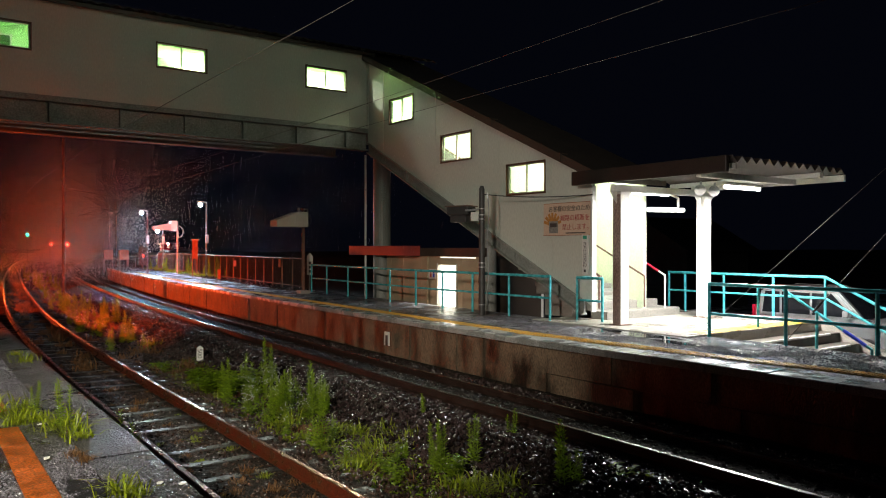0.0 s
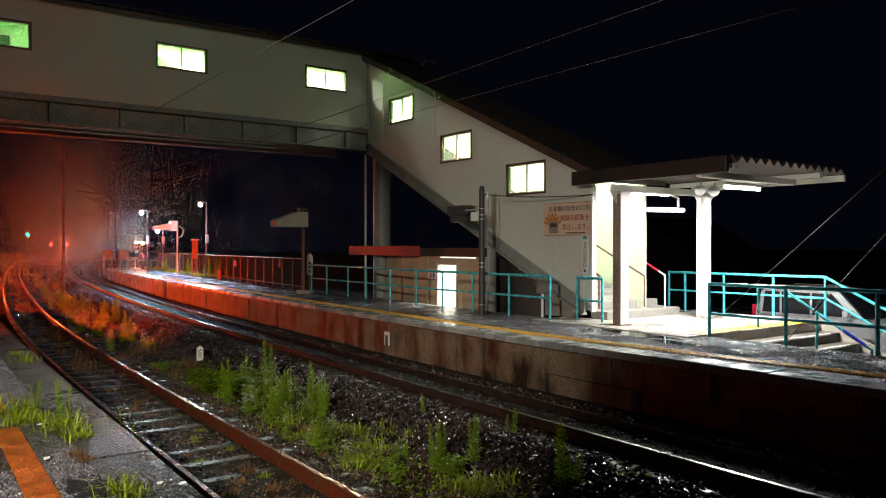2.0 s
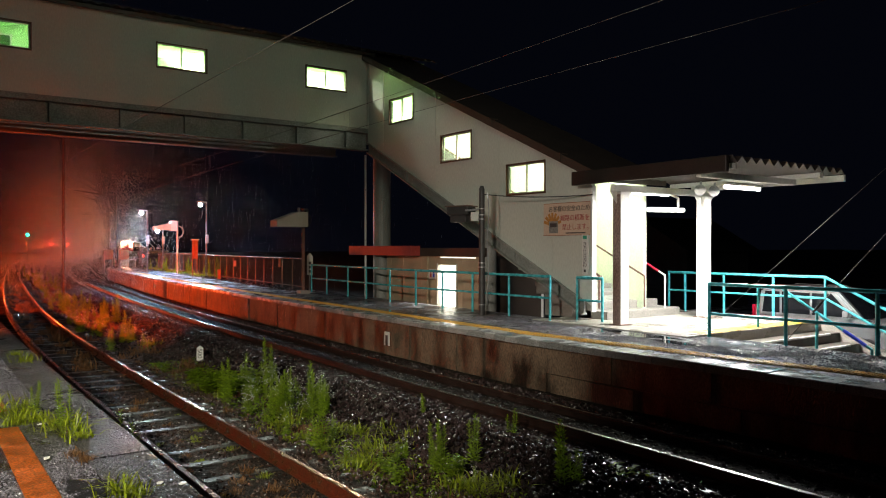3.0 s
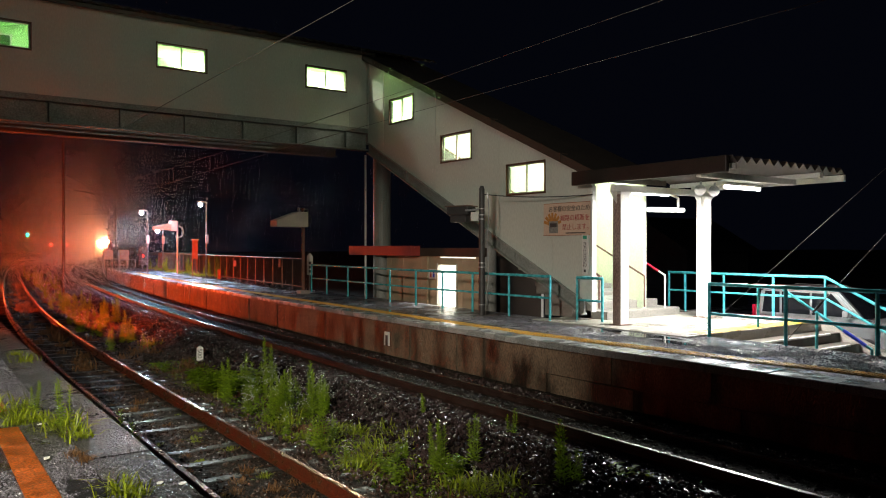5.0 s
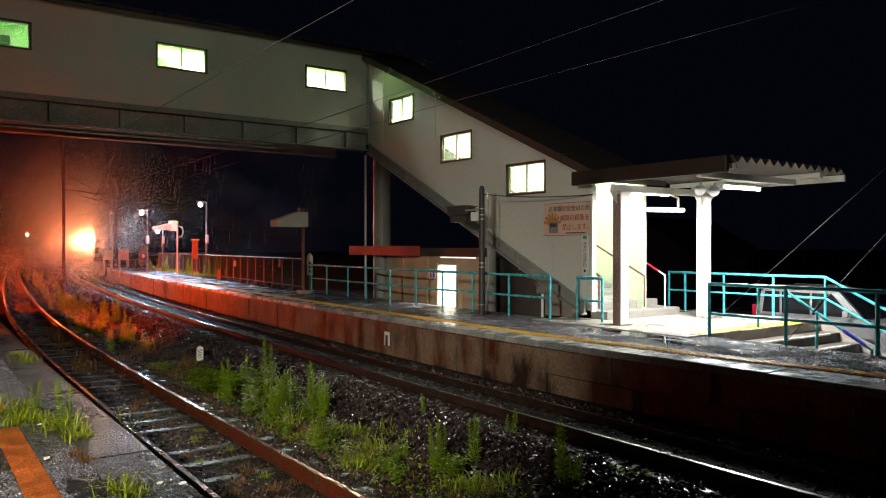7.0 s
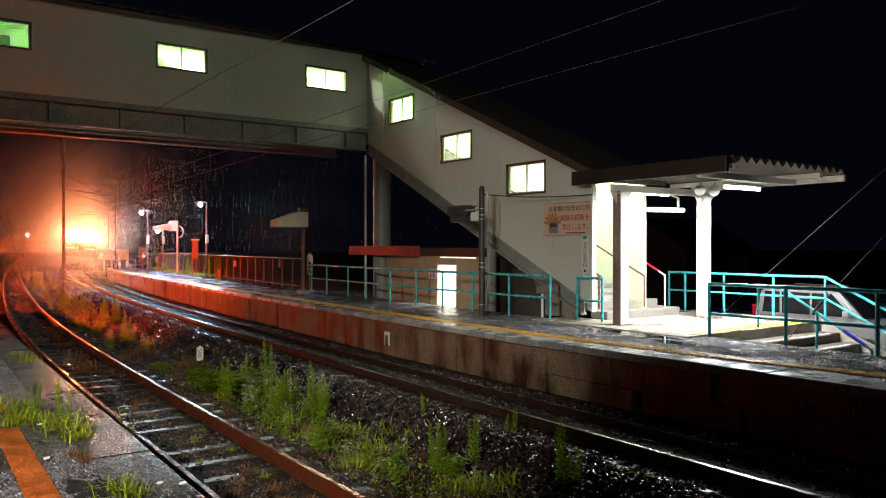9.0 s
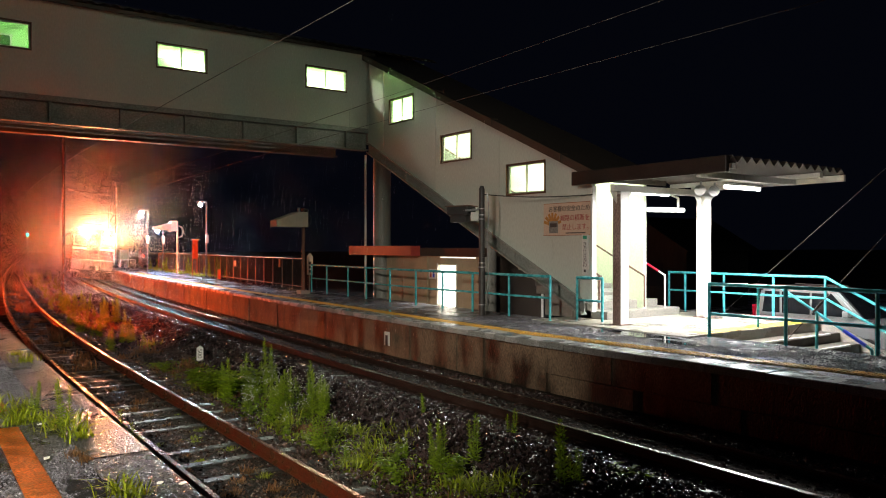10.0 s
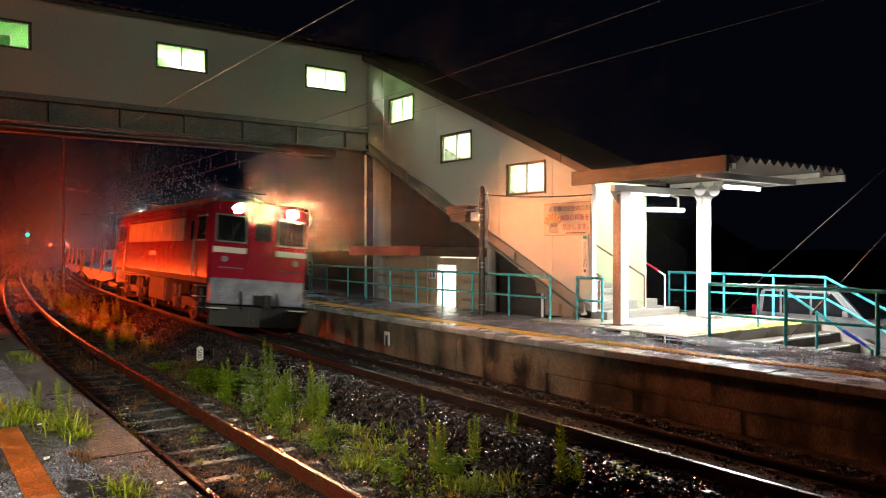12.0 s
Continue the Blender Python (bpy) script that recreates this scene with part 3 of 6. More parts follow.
# windows
def sliding_window(name, wide, high, m, frame_mat, label, left_shut=True):
    """A two-leaf sliding window in the xz plane, its outer side towards -y, its corner at the origin."""
    w = thing(name, label, "window", m, kind="structure")
    t = 0.035
    bm = B()
    box(bm, -0.03, wide + 0.03, -0.03, 0.1, -0.035, 0.0)
    box(bm, -0.03, wide + 0.03, -0.03, 0.1, high, high + 0.035)
    box(bm, -0.03, 0.0, -0.03, 0.1, 0.0, high)
    box(bm, wide, wide + 0.03, -0.03, 0.1, 0.0, high)
    part("window_frame", bm, frame_mat, w)
    for i, (a, b, y) in enumerate(((0.0, wide / 2 + 0.02, 0.02), (wide / 2 - 0.02, wide, 0.05))):
        bm = B()
        box(bm, a, b, y, y + 0.025, 0.0, t)
        box(bm, a, b, y, y + 0.025, high - t, high)
        box(bm, a, a + t, y, y + 0.025, t, high - t)
        box(bm, b - t, b, y, y + 0.025, t, high - t)
        sash = part("sash", bm, M_FRAME, w)
        pane = part("pane", box(B(), a + t, b - t, y + 0.01, y + 0.016, t, high - t), M_GLASS, sash)
        pane.visible_shadow = False
    return w


for i, (a, b) in enumerate(BW):
    sliding_window("window_%d" % (i + 1), b - a, 0.65, pose(a, BY, 7.42), M_BROWNFRAME, "lit sliding window in the footbridge wall")

M_FROST = mat("frosted_green_pane", (0.06, 0.16, 0.035), 0.25, vary=0.15, scale=3, fine=40, bump=0.02)
for i, (a, b) in enumerate(BW[3:]):
    w = thing("window_%d" % (i + 10), "pale framed window with dim frosted panes in the footbridge's rear wall", "window", pose(a - 0.15, BY + DEPTH - 0.1, 7.6), kind="structure")
    bm = box(box(B(), 0, b - a, -0.05, -0.003, 0, 0.05), 0, b - a, -0.05, -0.003, 0.66, 0.71)
    for k in (0.0, 0.47, 0.95):
        box(bm, k * (b - a), k * (b - a) + 0.05, -0.05, -0.003, 0.05, 0.66)
    part("window_frame", bm, M_WHITE, w)
    part("pane", box(B(), 0.05, (b - a) * 0.47, -0.025, -0.015, 0.05, 0.66), M_FROST, w)
    part("pane", box(B(), (b - a) * 0.47 + 0.05, (b - a) * 0.95, -0.025, -0.015, 0.05, 0.66), M_FROST, w)

# ---- stair down to the platform ----
SX2 = 14.24


def stair_top(y):
    return 3.98 + (y - 11.65) * 0.457


def stair_low(y):
    return 1.08 + (y - 11.65) * 0.478


SW = [(18.89, 20.22, 6.265, 7.0), (16.03, 17.42, 4.80, 5.535), (13.16, 14.53, 3.72, 4.45)]


def stair_wall(x0, x1):
    bm = B()
    cuts = sorted({11.65, BY, *[a for w in SW for a in w[:2]]})
    for a, b in zip(cuts, cuts[1:]):
        hole = [w for w in SW if w[0] < (a + b) / 2 < w[1]]
        if hole:
            z0, z1 = hole[0][2:]
            prism(bm, [(a, stair_low(a)), (b, stair_low(b)), (b, z0), (a, z0)], x0, x1)
            prism(bm, [(a, z1), (b, z1), (b, stair_top(b)), (a, stair_top(a))], x0, x1)
        else:
            prism(bm, [(a, stair_low(a)), (b, stair_low(b)), (b, stair_top(b)), (a, stair_top(a))], x0, x1)
    return bm


setting("stair_wall_front", stair_wall(BX, BX + 0.09), M_CLAD, "cream panelled side wall of the covered stair", "wall")
setting("stair_wall_lining", stair_wall(BX + 0.094, BX + 0.12), M_INWHITE, "pale green lining of the covered stair", "wall")
setting("stair_wall_back", prism(B(), [(11.72, 0.76), (12.0, 0.76), (12.7, stair_low(12.7) - 0.2), (BY, stair_low(BY) - 0.2), (BY, 8.5), (11.72, 3.95)], SX2, SX2 + 0.1), M_INWHITE, "pale green far wall of the covered stair", "wall")
setting("stair_ceiling", prism(B(), [(11.7, stair_top(11.7) - 0.06), (BY + 0.2, stair_top(BY + 0.2) - 0.06), (BY + 0.2, stair_top(BY + 0.2) - 0.02), (11.7, stair_top(11.7) - 0.02)], BX + 0.12, SX2), M_INSIDE, "pale green sloping ceiling of the stair", "ceiling")
root = thing("stair_roof", "brown sloping sheet roof over the stair", "roof", kind="structure")
part("roof_sheet", prism(B(), [(11.3, stair_top(11.3) + 0.0), (BY + 0.6, stair_top(BY + 0.6)), (BY + 0.6, stair_top(BY + 0.6) + 0.2), (11.3, stair_top(11.3) + 0.2)], BX - 0.22, SX2 + 0.3), M_ROOF, root)
for y in (12.4, 14.9, 17.4, 19.9):
    part("roof_seam", prism(B(), [(y, stair_top(y) + 0.02), (y + 0.03, stair_top(y + 0.03) + 0.02), (y + 0.03, stair_top(y) + 0.225), (y, stair_top(y) + 0.225)], BX - 0.235, BX), M_ROOF, root)
root = thing("stair_stringer", "grey steel stringer under the stair wall", "stringer", kind="structure")
part("web", prism(B(), [(11.9, stair_low(11.9) - 0.30), (BY, stair_low(BY) - 0.30), (BY, stair_low(BY) - 0.003), (11.9, stair_low(11.9) - 0.003)], BX + 0.02, BX + 0.06), M_GIRDER, root)
part("flange", prism(B(), [(11.9, stair_low(11.9) - 0.34), (BY, stair_low(BY) - 0.34), (BY, stair_low(BY) - 0.304), (11.9, stair_low(11.9) - 0.304)], BX - 0.08, BX + 0.12), M_GIRDER, root)
part("flange", prism(B(), [(11.9, stair_low(11.9) - 0.02), (BY, stair_low(BY) - 0.02), (BY, stair_low(BY) + 0.015), (11.9, stair_low(11.9) + 0.015)], BX - 0.07, BX - 0.003), M_GIRDER, root)
for y in (14.2, 16.7, 19.2):
    part("stiffener", prism(B(), [(y, stair_low(y) - 0.303), (y + 0.02, stair_low(y) - 0.303), (y + 0.02, stair_low(y) - 0.02), (y, stair_low(y) - 0.02)], BX - 0.06, BX + 0.02), M_GIRDER, root)
root = thing("stair_soffit", "grey underside of the stair flight", "soffit", kind="structure")
part("plate", prism(B(), [(12.2, stair_low(12.2) - 0.25), (BY, stair_low(BY) - 0.25), (BY, stair_low(BY) - 0.2), (12.2, stair_low(12.2) - 0.2)], BX + 0.13, SX2), M_GIRDER, root)
# panel joints and corner trim on the outer face
root = thing("stair_wall_trim", "thin cream joint strips on the stair wall", "trim", kind="structure")
for y in (12.9, 14.85, 17.7, 20.6):
    part("joint", box(B(), BX - 0.006, BX, y, y + 0.018, stair_low(y) + 0.03, stair_top(y) - 0.01), M_CLAD, root)
part("corner_post", box(B(), BX - 0.03, BX + 0.095, 11.60, 11.65, 0.95, 3.75), M_WHITE, root)
part("corner_trim", box(B(), BX - 0.05, BX - 0.002, BY - 0.06, BY - 0.002, DECK, 8.5), M_CLAD, root)

for i, (a, b, z0, z1) in enumerate(SW):
    sliding_window("window_%d" % (i + 7), b - a, z1 - z0, Matrix.Translation((BX, b, z0)) @ Matrix.Rotation(-math.pi / 2, 4, "Z"), M_BROWNFRAME, "lit sliding window in the stair wall")

# steps, each its own piece
root = thing("stair_flight", "worn pale concrete steps of the covered stair", "stairs", kind="structure")
M_STEP = mat("pale_concrete_step", (0.30, 0.28, 0.25), 0.6, vary=0.3, scale=2, fine=50, bump=0.2, wet=0.2)
NOS = mat("step_nosing", (0.35, 0.33, 0.3), 0.5, vary=0.3, scale=6, fine=50, bump=0.1)
RISE, RUN = 0.1846, 0.315
for i in range(30):
    y, z = 11.75 + i * RUN, PZ + (i + 1) * RISE
    x1 = 15.25 if i == 0 else (15.0 if i == 1 else 14.75 if i == 2 else SX2 - 0.004)
    y0 = y - (0.3 if i == 0 else 0.15 if i == 1 else 0)
    step = part("step", box(B(), BX + 0.13 + (0.15 if i < 2 else 0), x1, y0, y + RUN * 2 if i > 3 else 12.7 + 0.3 * i, z - (RISE * (i + 1) if i < 3 else 0.24), z, bevel=0.012), M_STEP, root)
    part("nosing", box(B(), BX + 0.30, x1 - 0.1, y0 - 0.003, y0 + 0.04, z - 0.03, z + 0.004), NOS, step)
# handrails inside and at the foot
for name, pts, label in (
    ("handrail", [(13.95, 11.45, 1.0), (13.95, 11.45, 1.72), (13.95, 12.0, 1.98), (13.95, 20.5, 6.05)], "steel handrail on the stair's far side"),
    ("handrail", [(12.75, 11.75, 1.0), (12.75, 11.75, 1.75), (12.75, 20.5, 5.95)], "steel handrail on the stair's wall side"),
    ("handrail", [(14.75, 11.5, 0.95), (14.75, 11.5, 1.72), (14.45, 11.9, 2.05), (14.45, 11.9, 1.2)], "white handrail beside the lowest steps"),
):
    h = thing(name, label, "handrail")
    bm = B()
    for p, q in zip(pts, pts[1:]):
        rod(bm, p, q, 0.022)
        ball(bm, q, 0.022, seg=8)
    part("rail_tube", bm, M_WHITE if "lowest" in label else M_POSTBROWN, h)
    if name == "handrail" and "lowest" in label:
        part("red_grip", rod(B(), (14.66, 11.62, 1.82), (14.5, 11.83, 1.995), 0.028), M_REDLOCO, h, "red grip sleeve")

# tubes inside stair and bridge
M_TUBE = glow("tube_light", (0.95, 1.0, 0.8), 9)


def inside_tube(x, y, z, along, watts):
    f = thing("fluorescent_light", "bare fluorescent tube on the pale green ceiling", "ceiling light", pose(x, y, z, 0, 0, 0 if along == "x" else 90), group="tubes in the footbridge")
    part("batten", box(B(), -0.63, 0.63, -0.04, 0.04, 0.0, 0.05, bevel=0.008), M_WHITE, f)
    part("tube", rod(B(), (-0.6, 0, -0.03), (0.6, 0, -0.03), 0.014), M_TUBE, f)
    for k in (-1, 1):
        part("socket", box(B(), k * 0.615 - 0.012, k * 0.615 + 0.012, -0.02, 0.02, -0.05, 0.0), M_WHITE, f)
    lamp("footbridge_tube_light", "AREA", (x, y, z - 0.06), watts, GREENISH, (x, y + 0.001, 0), size=1.2 if along == "x" else 0.15, size_y=0.15 if along == "x" else 1.2)


for x in (-13.0, -7.0, -1.5, 3.0, 7.6, 11.6):
    inside_tube(x, BY + 1.3, EAVE - 0.16, "x", 9 if x < 4 else 900)
for y in (12.6, 15.4, 18.2, 20.6):
    inside_tube(13.35, y, stair_top(y) - 0.2, "x", 36 if y < 13 else 110)

# ---- canopy over the stair foot ----
M_FASCIA = mat("dark_fascia_paint", (0.028, 0.020, 0.016), 0.5, vary=0.4, scale=3, fine=40, bump=0.1)
M_CANOPY = mat("canopy_sheet_paint", (0.055, 0.040, 0.033), 0.5, vary=0.3, scale=2, fine=40, bump=0.1)
root = thing("platform_canopy", "brown ridged sheet canopy on white steel posts", "canopy")
part("roof_sheet", corrugated(B(), 11.95, 16.1, 7.95, 11.75, 3.93, 3.93, "y", 0.29, 0.12), M_CANOPY, root, "brown ridged roof sheet")
part("fascia", box(B(), 11.86, 11.95, 7.92, 11.75, 3.74, 4.04, bevel=0.02), M_FASCIA, root, "dark brown rounded fascia")
part("gutter", box(B(), 16.1, 16.16, 7.95, 11.75, 3.78, 3.92), M_WHITE, root)
part("cross_beam", box(B(), 11.97, 15.4, 10.6, 10.72, 3.56, 3.7), M_WHITE, root)
part("cross_beam", box(B(), 12.0, 15.3, 8.55, 8.65, 3.7, 3.82), M_WHITE, root)
part("long_beam", box(B(), 12.15, 12.27, 8.0, 11.7, 3.82, 3.92), M_WHITE, root)
part("long_beam", box(B(), 15.2, 15.32, 8.0, 11.7, 3.82, 3.92), M_WHITE, root)
for x, y in ((12.22, 10.66), (15.08, 10.66)):
    bm = B()
    box(bm, x - 0.12, x + 0.12, y - 0.11, y - 0.098, PZ, 3.56)
    box(bm, x - 0.12, x + 0.12, y + 0.098, y + 0.11, PZ, 3.56)
    box(bm, x - 0.012, x + 0.012, y - 0.098, y + 0.098, PZ, 3.56)
    post = part("post", bm, M_WHITE, root, "white steel post with rust at its foot")
    part("base_plate", box(B(), x - 0.17, x + 0.17, y - 0.16, y + 0.16, PZ, PZ + 0.02), M_POSTBROWN, post)
    for k in (-1, 1):
        part("gusset", prism(B(), [(x + k * 0.12, 3.3), (x + k * 0.34, 3.56), (x + k * 0.12, 3.56)], y - 0.01, y + 0.01, "y"), M_WHITE, post)
# strip over the post's side that carries its shade as colour
part("flank", box(B(), 12.095, 12.1, 10.56, 10.76, PZ + 0.02, 3.5), M_POSTSHADE, root, "post side with its shade put into a dull colour")
M_TUBE2 = glow("bright_tube_light", (1.0, 0.98, 0.92), 12)
for x, y, z in ((14.2, 9.1, 3.66), (13.6, 11.0, 3.63)):
    f = thing("canopy_light", "bright fluorescent tube fitting under the canopy", "lamp", pose(x, y, z), group="canopy tube lights")
    part("batten", box(B(), -0.65, 0.65, -0.07, 0.07, 0.0, 0.06, bevel=0.01), M_WHITE, f)
    part("tube", rod(B(), (-0.62, 0, -0.04), (0.62, 0, -0.04), 0.035), M_TUBE2, f)
f = thing("tube_lamp", "white horizontal tube lamp on a bent bracket", "lamp", pose(14.5, 11.2, 3.25))
part("lamp_tube", rod(B(), (-0.72, 0, 0), (0.55, 0.0, 0.02), 0.055), glow("pale_tube", (1.0, 1.0, 0.97), 1.6), f)
part("bracket", rod(rod(B(), (0.35, 0, 0.03), (0.35, 0, 0.3), 0.03), (0.35, 0, 0.3), (0.1, 0, 0.36), 0.03), M_WHITE, f)
for x in (13.45, 13.95):
    f = thing("loudspeaker", "grey horn loudspeaker hung under the canopy beam", "loudspeaker", pose(x + 0.55, 10.0, 3.62), group="horn loudspeakers")
    part("horn", rod(B(), (-0.13, -0.1, 0), (0.09, 0.02, 0), 0.12, 0.05, 16), M_STEEL, f)
    part("driver", rod(B(), (0.09, 0.02, 0), (0.2, 0.08, 0), 0.05), M_STEEL, f)
    part("bracket", box(B(), 0.03, 0.06, -0.02, 0.02, 0.0, 0.2), M_STEEL, f)

# ---- paved apron, steps and rails beside the platform ----
setting("apron", box(B(), 11.5, 16.3, 8.5, 12.6, PZ - 0.3, PZ + 0.006), M_PAD, "pale wet concrete apron at the stair foot", "paving")
root = thing("yellow_step_line", "worn yellow painted line along the top step", "line", kind="structure")
part("paint_strip", box(B(), 12.2, 16.1, 8.55, 8.95, PZ + 0.006, PZ + 0.011), M_TACTILE, root)
root = thing("platform_steps", "grey concrete steps going down to the forecourt", "stairs", kind="structure")
for i in range(4):
    st = part("step", box(B(), 12.15, 16.2, 8.5 - 0.42 * (i + 1), 8.5 - 0.42 * i - 0.004, -0.3, PZ - 0.19 * (i + 1), bevel=0.012), M_OLDSTEP, root)
    part("nosing", box(B(), 12.6, 15.8, 8.5 - 0.42 * (i + 1) - 0.003, 8.5 - 0.42 * (i + 1) + 0.05, PZ - 0.19 * (i + 1) - 0.03, PZ - 0.19 * (i + 1) + 0.004), M_WHITE, st)
setting("step_side_wall", prism(B(), [(8.5, -0.3), (8.5, PZ + 0.05), (6.8, 0.05), (6.6, -0.3)], 16.2, 16.4), M_PAD, "low concrete wall beside the steps", "wall")
setting("forecourt", box(B(), 12.15, 40, -6, 6.82, -0.35, -0.2), M_ASPHALT, "dark asphalt of the station forecourt", "pavement")
setting("forecourt_side", box(B(), 16.4, 40, 6.83, 30, -0.35, -0.205), M_ASPHALT, "dark asphalt of the station forecourt", "pavement")


def railing(posts, top, mid, base, label, extra=()):
    """A pipe railing through the post places (x, y); heights above its base."""
    r = thing("railing", label, "railing", group="turquoise railings")
    for x, y, z in posts:
        part("post", rod(B(), (x, y, z), (x, y, z + top), 0.03), M_CYAN, r)
    for h, rad in ((top, 0.032), (mid, 0.026)):
        bm = B()
        for a, b in zip(posts, posts[1:]):
            rod(bm, (a[0], a[1], a[2] + h), (b[0], b[1], b[2] + h), rad)
            ball(bm, (b[0], b[1], b[2] + h), rad, seg=8)
        ball(bm, (posts[0][0], posts[0][1], posts[0][2] + h), rad, seg=8)
        part("rail", bm, M_CYAN, r)
    return r


railing([(x, y, PZ) for x, y in ((11.6, 12.14), (11.58, 13.51), (11.6, 14.94), (11.57, 16.2), (11.56, 17.47), (11.64, 18.98), (11.78, 20.63), (11.85, 21.96), (11.93, 23.66), (11.95, 24.91))], 0.98, 0.5, PZ, "turquoise pipe railing along the platform's back")
railing([(12.25, 11.95, PZ), (12.25, 11.2, PZ)], 0.95, 0.45, PZ, "short turquoise pipe railing at the stair wall")
railing([(11.85, 8.26, PZ), (11.86, 6.81, PZ), (11.87, 5.37, PZ), (11.88, 3.9, PZ)], 0.965, 0.43, PZ, "turquoise pipe railing beside the steps")
railing([(16.2, 12.5, PZ), (16.2, 12.0, PZ), (16.2, 10.88, PZ), (16.2, 9.6, PZ), (16.2, 8.4, PZ), (16.2, 7.3, 0.2), (16.2, 6.4, -0.2)], 0.98, 0.52, PZ, "turquoise pipe railing that follows the steps down")
h = thing("handrail", "turquoise middle handrail with blue grips on the steps", "handrail")
for x, y, z0, z1 in ((14.06, 8.66, PZ, 1.6), (14.06, 7.45, 0.38, 1.13), (14.06, 6.45, -0.2, 0.55)):
    part("post", rod(B(), (x, y, z0), (x, y, z1), 0.026), M_CYAN, h)
bm = B()
for p, q in (((14.06, 8.66, 1.6), (14.06, 8.2, 1.6)), ((14.06, 8.2, 1.6), (14.06, 6.45, 0.55))):
    rod(bm, p, q, 0.026)
    ball(bm, q, 0.026, seg=8)
part("rail", bm, M_CYAN, h)
part("grip", rod(B(), (14.06, 8.6, 1.6), (14.06, 8.25, 1.6), 0.032), M_BLUE, h, "blue grip sleeve")
part("grip", rod(B(), (14.06, 6.95, 0.85), (14.06, 6.55, 0.61), 0.034), M_BLUE, h, "blue grip sleeve")
for a, b in (((11.9, 6.89, PZ), (11.9, 3.6, 4.47)), ((17.0, 12.5, -0.2), (17.0, 6.8, 4.7))):
    g = thing("guy_wire", "thin steel guy wire anchored beside the steps", "wire", group="guy wires")
    part("strand", rod(B(), a, b, 0.006, seg=6), M_WIRE, g)
    part("turnbuckle", rod(B(), Vector(a).lerp(Vector(b), 0.16), Vector(a).lerp(Vector(b), 0.21), 0.02, seg=8), M_DARK, g)


def parked_car():
    """A small silver hatchback; nose towards -y, its middle at the origin, on z = 0."""
    c = thing("parked_car", "small silver hatchback parked on the forecourt", "car", pose(18.2, 9.2, -0.205))
    low = [(-1.72, 0.28), (1.66, 0.28), (1.70, 0.9), (-0.95, 0.94), (-1.55, 0.86), (-1.74, 0.6)]
    top = [(-0.98, 0.92), (1.68, 0.88), (1.55, 1.55), (1.35, 1.62), (-0.15, 1.62), (-0.35, 1.58)]
    bm = prism(B(), low, -0.74, 0.74)
    bmesh.ops.bevel(bm, geom=list(bm.edges), offset=0.06, segments=2, affect="EDGES")
    part("body", bm, M_SILVER, c, smooth=False)
    bm = prism(B(), top, -0.64, 0.64)
    bmesh.ops.bevel(bm, geom=list(bm.edges), offset=0.05, segments=2, affect="EDGES")
    part("cabin", bm, M_SILVER, c)
    for s in (-1, 1):
        for y0, y1, y2, y3 in ((-0.72, 0.22, 0.22, -0.25), (0.28, 0.98, 0.98, 0.28), (1.04, 1.5, 1.42, 1.04)):
            part("side_window", prism(B(), [(y0, 0.98), (y1, 0.98), (y2, 1.5), (y3, 1.5)], *sorted((s * 0.635, s * 0.648))), M_CABGLASS, c)
        m = part("door_mirror", box(B(), *sorted((s * 0.66, s * 0.86)), -0.72, -0.58, 0.98, 1.14, bevel=0.03), M_SILVER, c)
        part("mirror_glass", box(B(), *sorted((s * 0.69, s * 0.83)), -0.578, -0.573, 1.0, 1.12), M_CABGLASS, m)
        part("headlight", ball(B(), (s * 0.55, -1.64, 0.74), 0.15, 0.9, 0.6, 0.6), glassy("headlamp_lens_%d" % (s + 1), clear=0.3), c)
        part("tail_light", box(B(), *sorted((s * 0.6, s * 0.75)), 1.62, 1.72, 0.8, 1.15, bevel=0.02), M_REDLOCO, c)
        for y in (-1.1, 1.12):
            w = part("wheel", rod(B(), (s * 0.60, y, 0.27), (s * 0.75, y, 0.27), 0.275, seg=24), M_RUBBER, c)
            part("rim", rod(B(), (s * 0.745, y, 0.27), (s * 0.757, y, 0.27), 0.18, seg=18), M_STEEL, w)
        part("door_handle", box(B(), *sorted((s * 0.74, s * 0.765)), 0.05, 0.2, 0.84, 0.87), M_SILVER, c)
        part("roof_rail", rod(B(), (s * 0.55, -0.05, 1.65), (s * 0.55, 1.3, 1.65), 0.015), M_DARK, c)
    part("windscreen", prism(B(), [(-0.95, 0.96), (-0.40, 1.56), (-0.42, 1.575), (-0.98, 0.97)], -0.58, 0.58), M_CABGLASS, c)
    part("bumper", box(B(), -0.72, 0.72, -1.8, -1.7, 0.3, 0.55, bevel=0.03), M_SILVER, c)
    part("number_plate", box(B(), -0.165, 0.165, -1.815, -1.802, 0.38, 0.545), M_TACTILE, c, "yellow plate with plain dark bars")
    return c


parked_car()

# ---- signs on the stair wall ----
def lettering(text, size, m, material, parent, name="lettering", wide=1.0):
    """Flat raised lettering, its lower left corner at the pose m, reading along x and up along y."""
    cu = bpy.data.curves.new(name, "FONT")
    cu.body, cu.size, cu.extrude = text, size, 0.002
    tmp = bpy.data.objects.new(name, cu)
    scene.collection.objects.link(tmp)
    bpy.context.view_layer.update()
    me = bpy.data.meshes.new_from_object(tmp)
    bpy.data.objects.remove(tmp)
    me.transform(Matrix.Diagonal((wide, 1, 1, 1)))
    me.materials.clear()
    me.materials.append(material)
    ob = new(name, me)
    ob.parent = parent
    ob.matrix_basis = m
    return ob


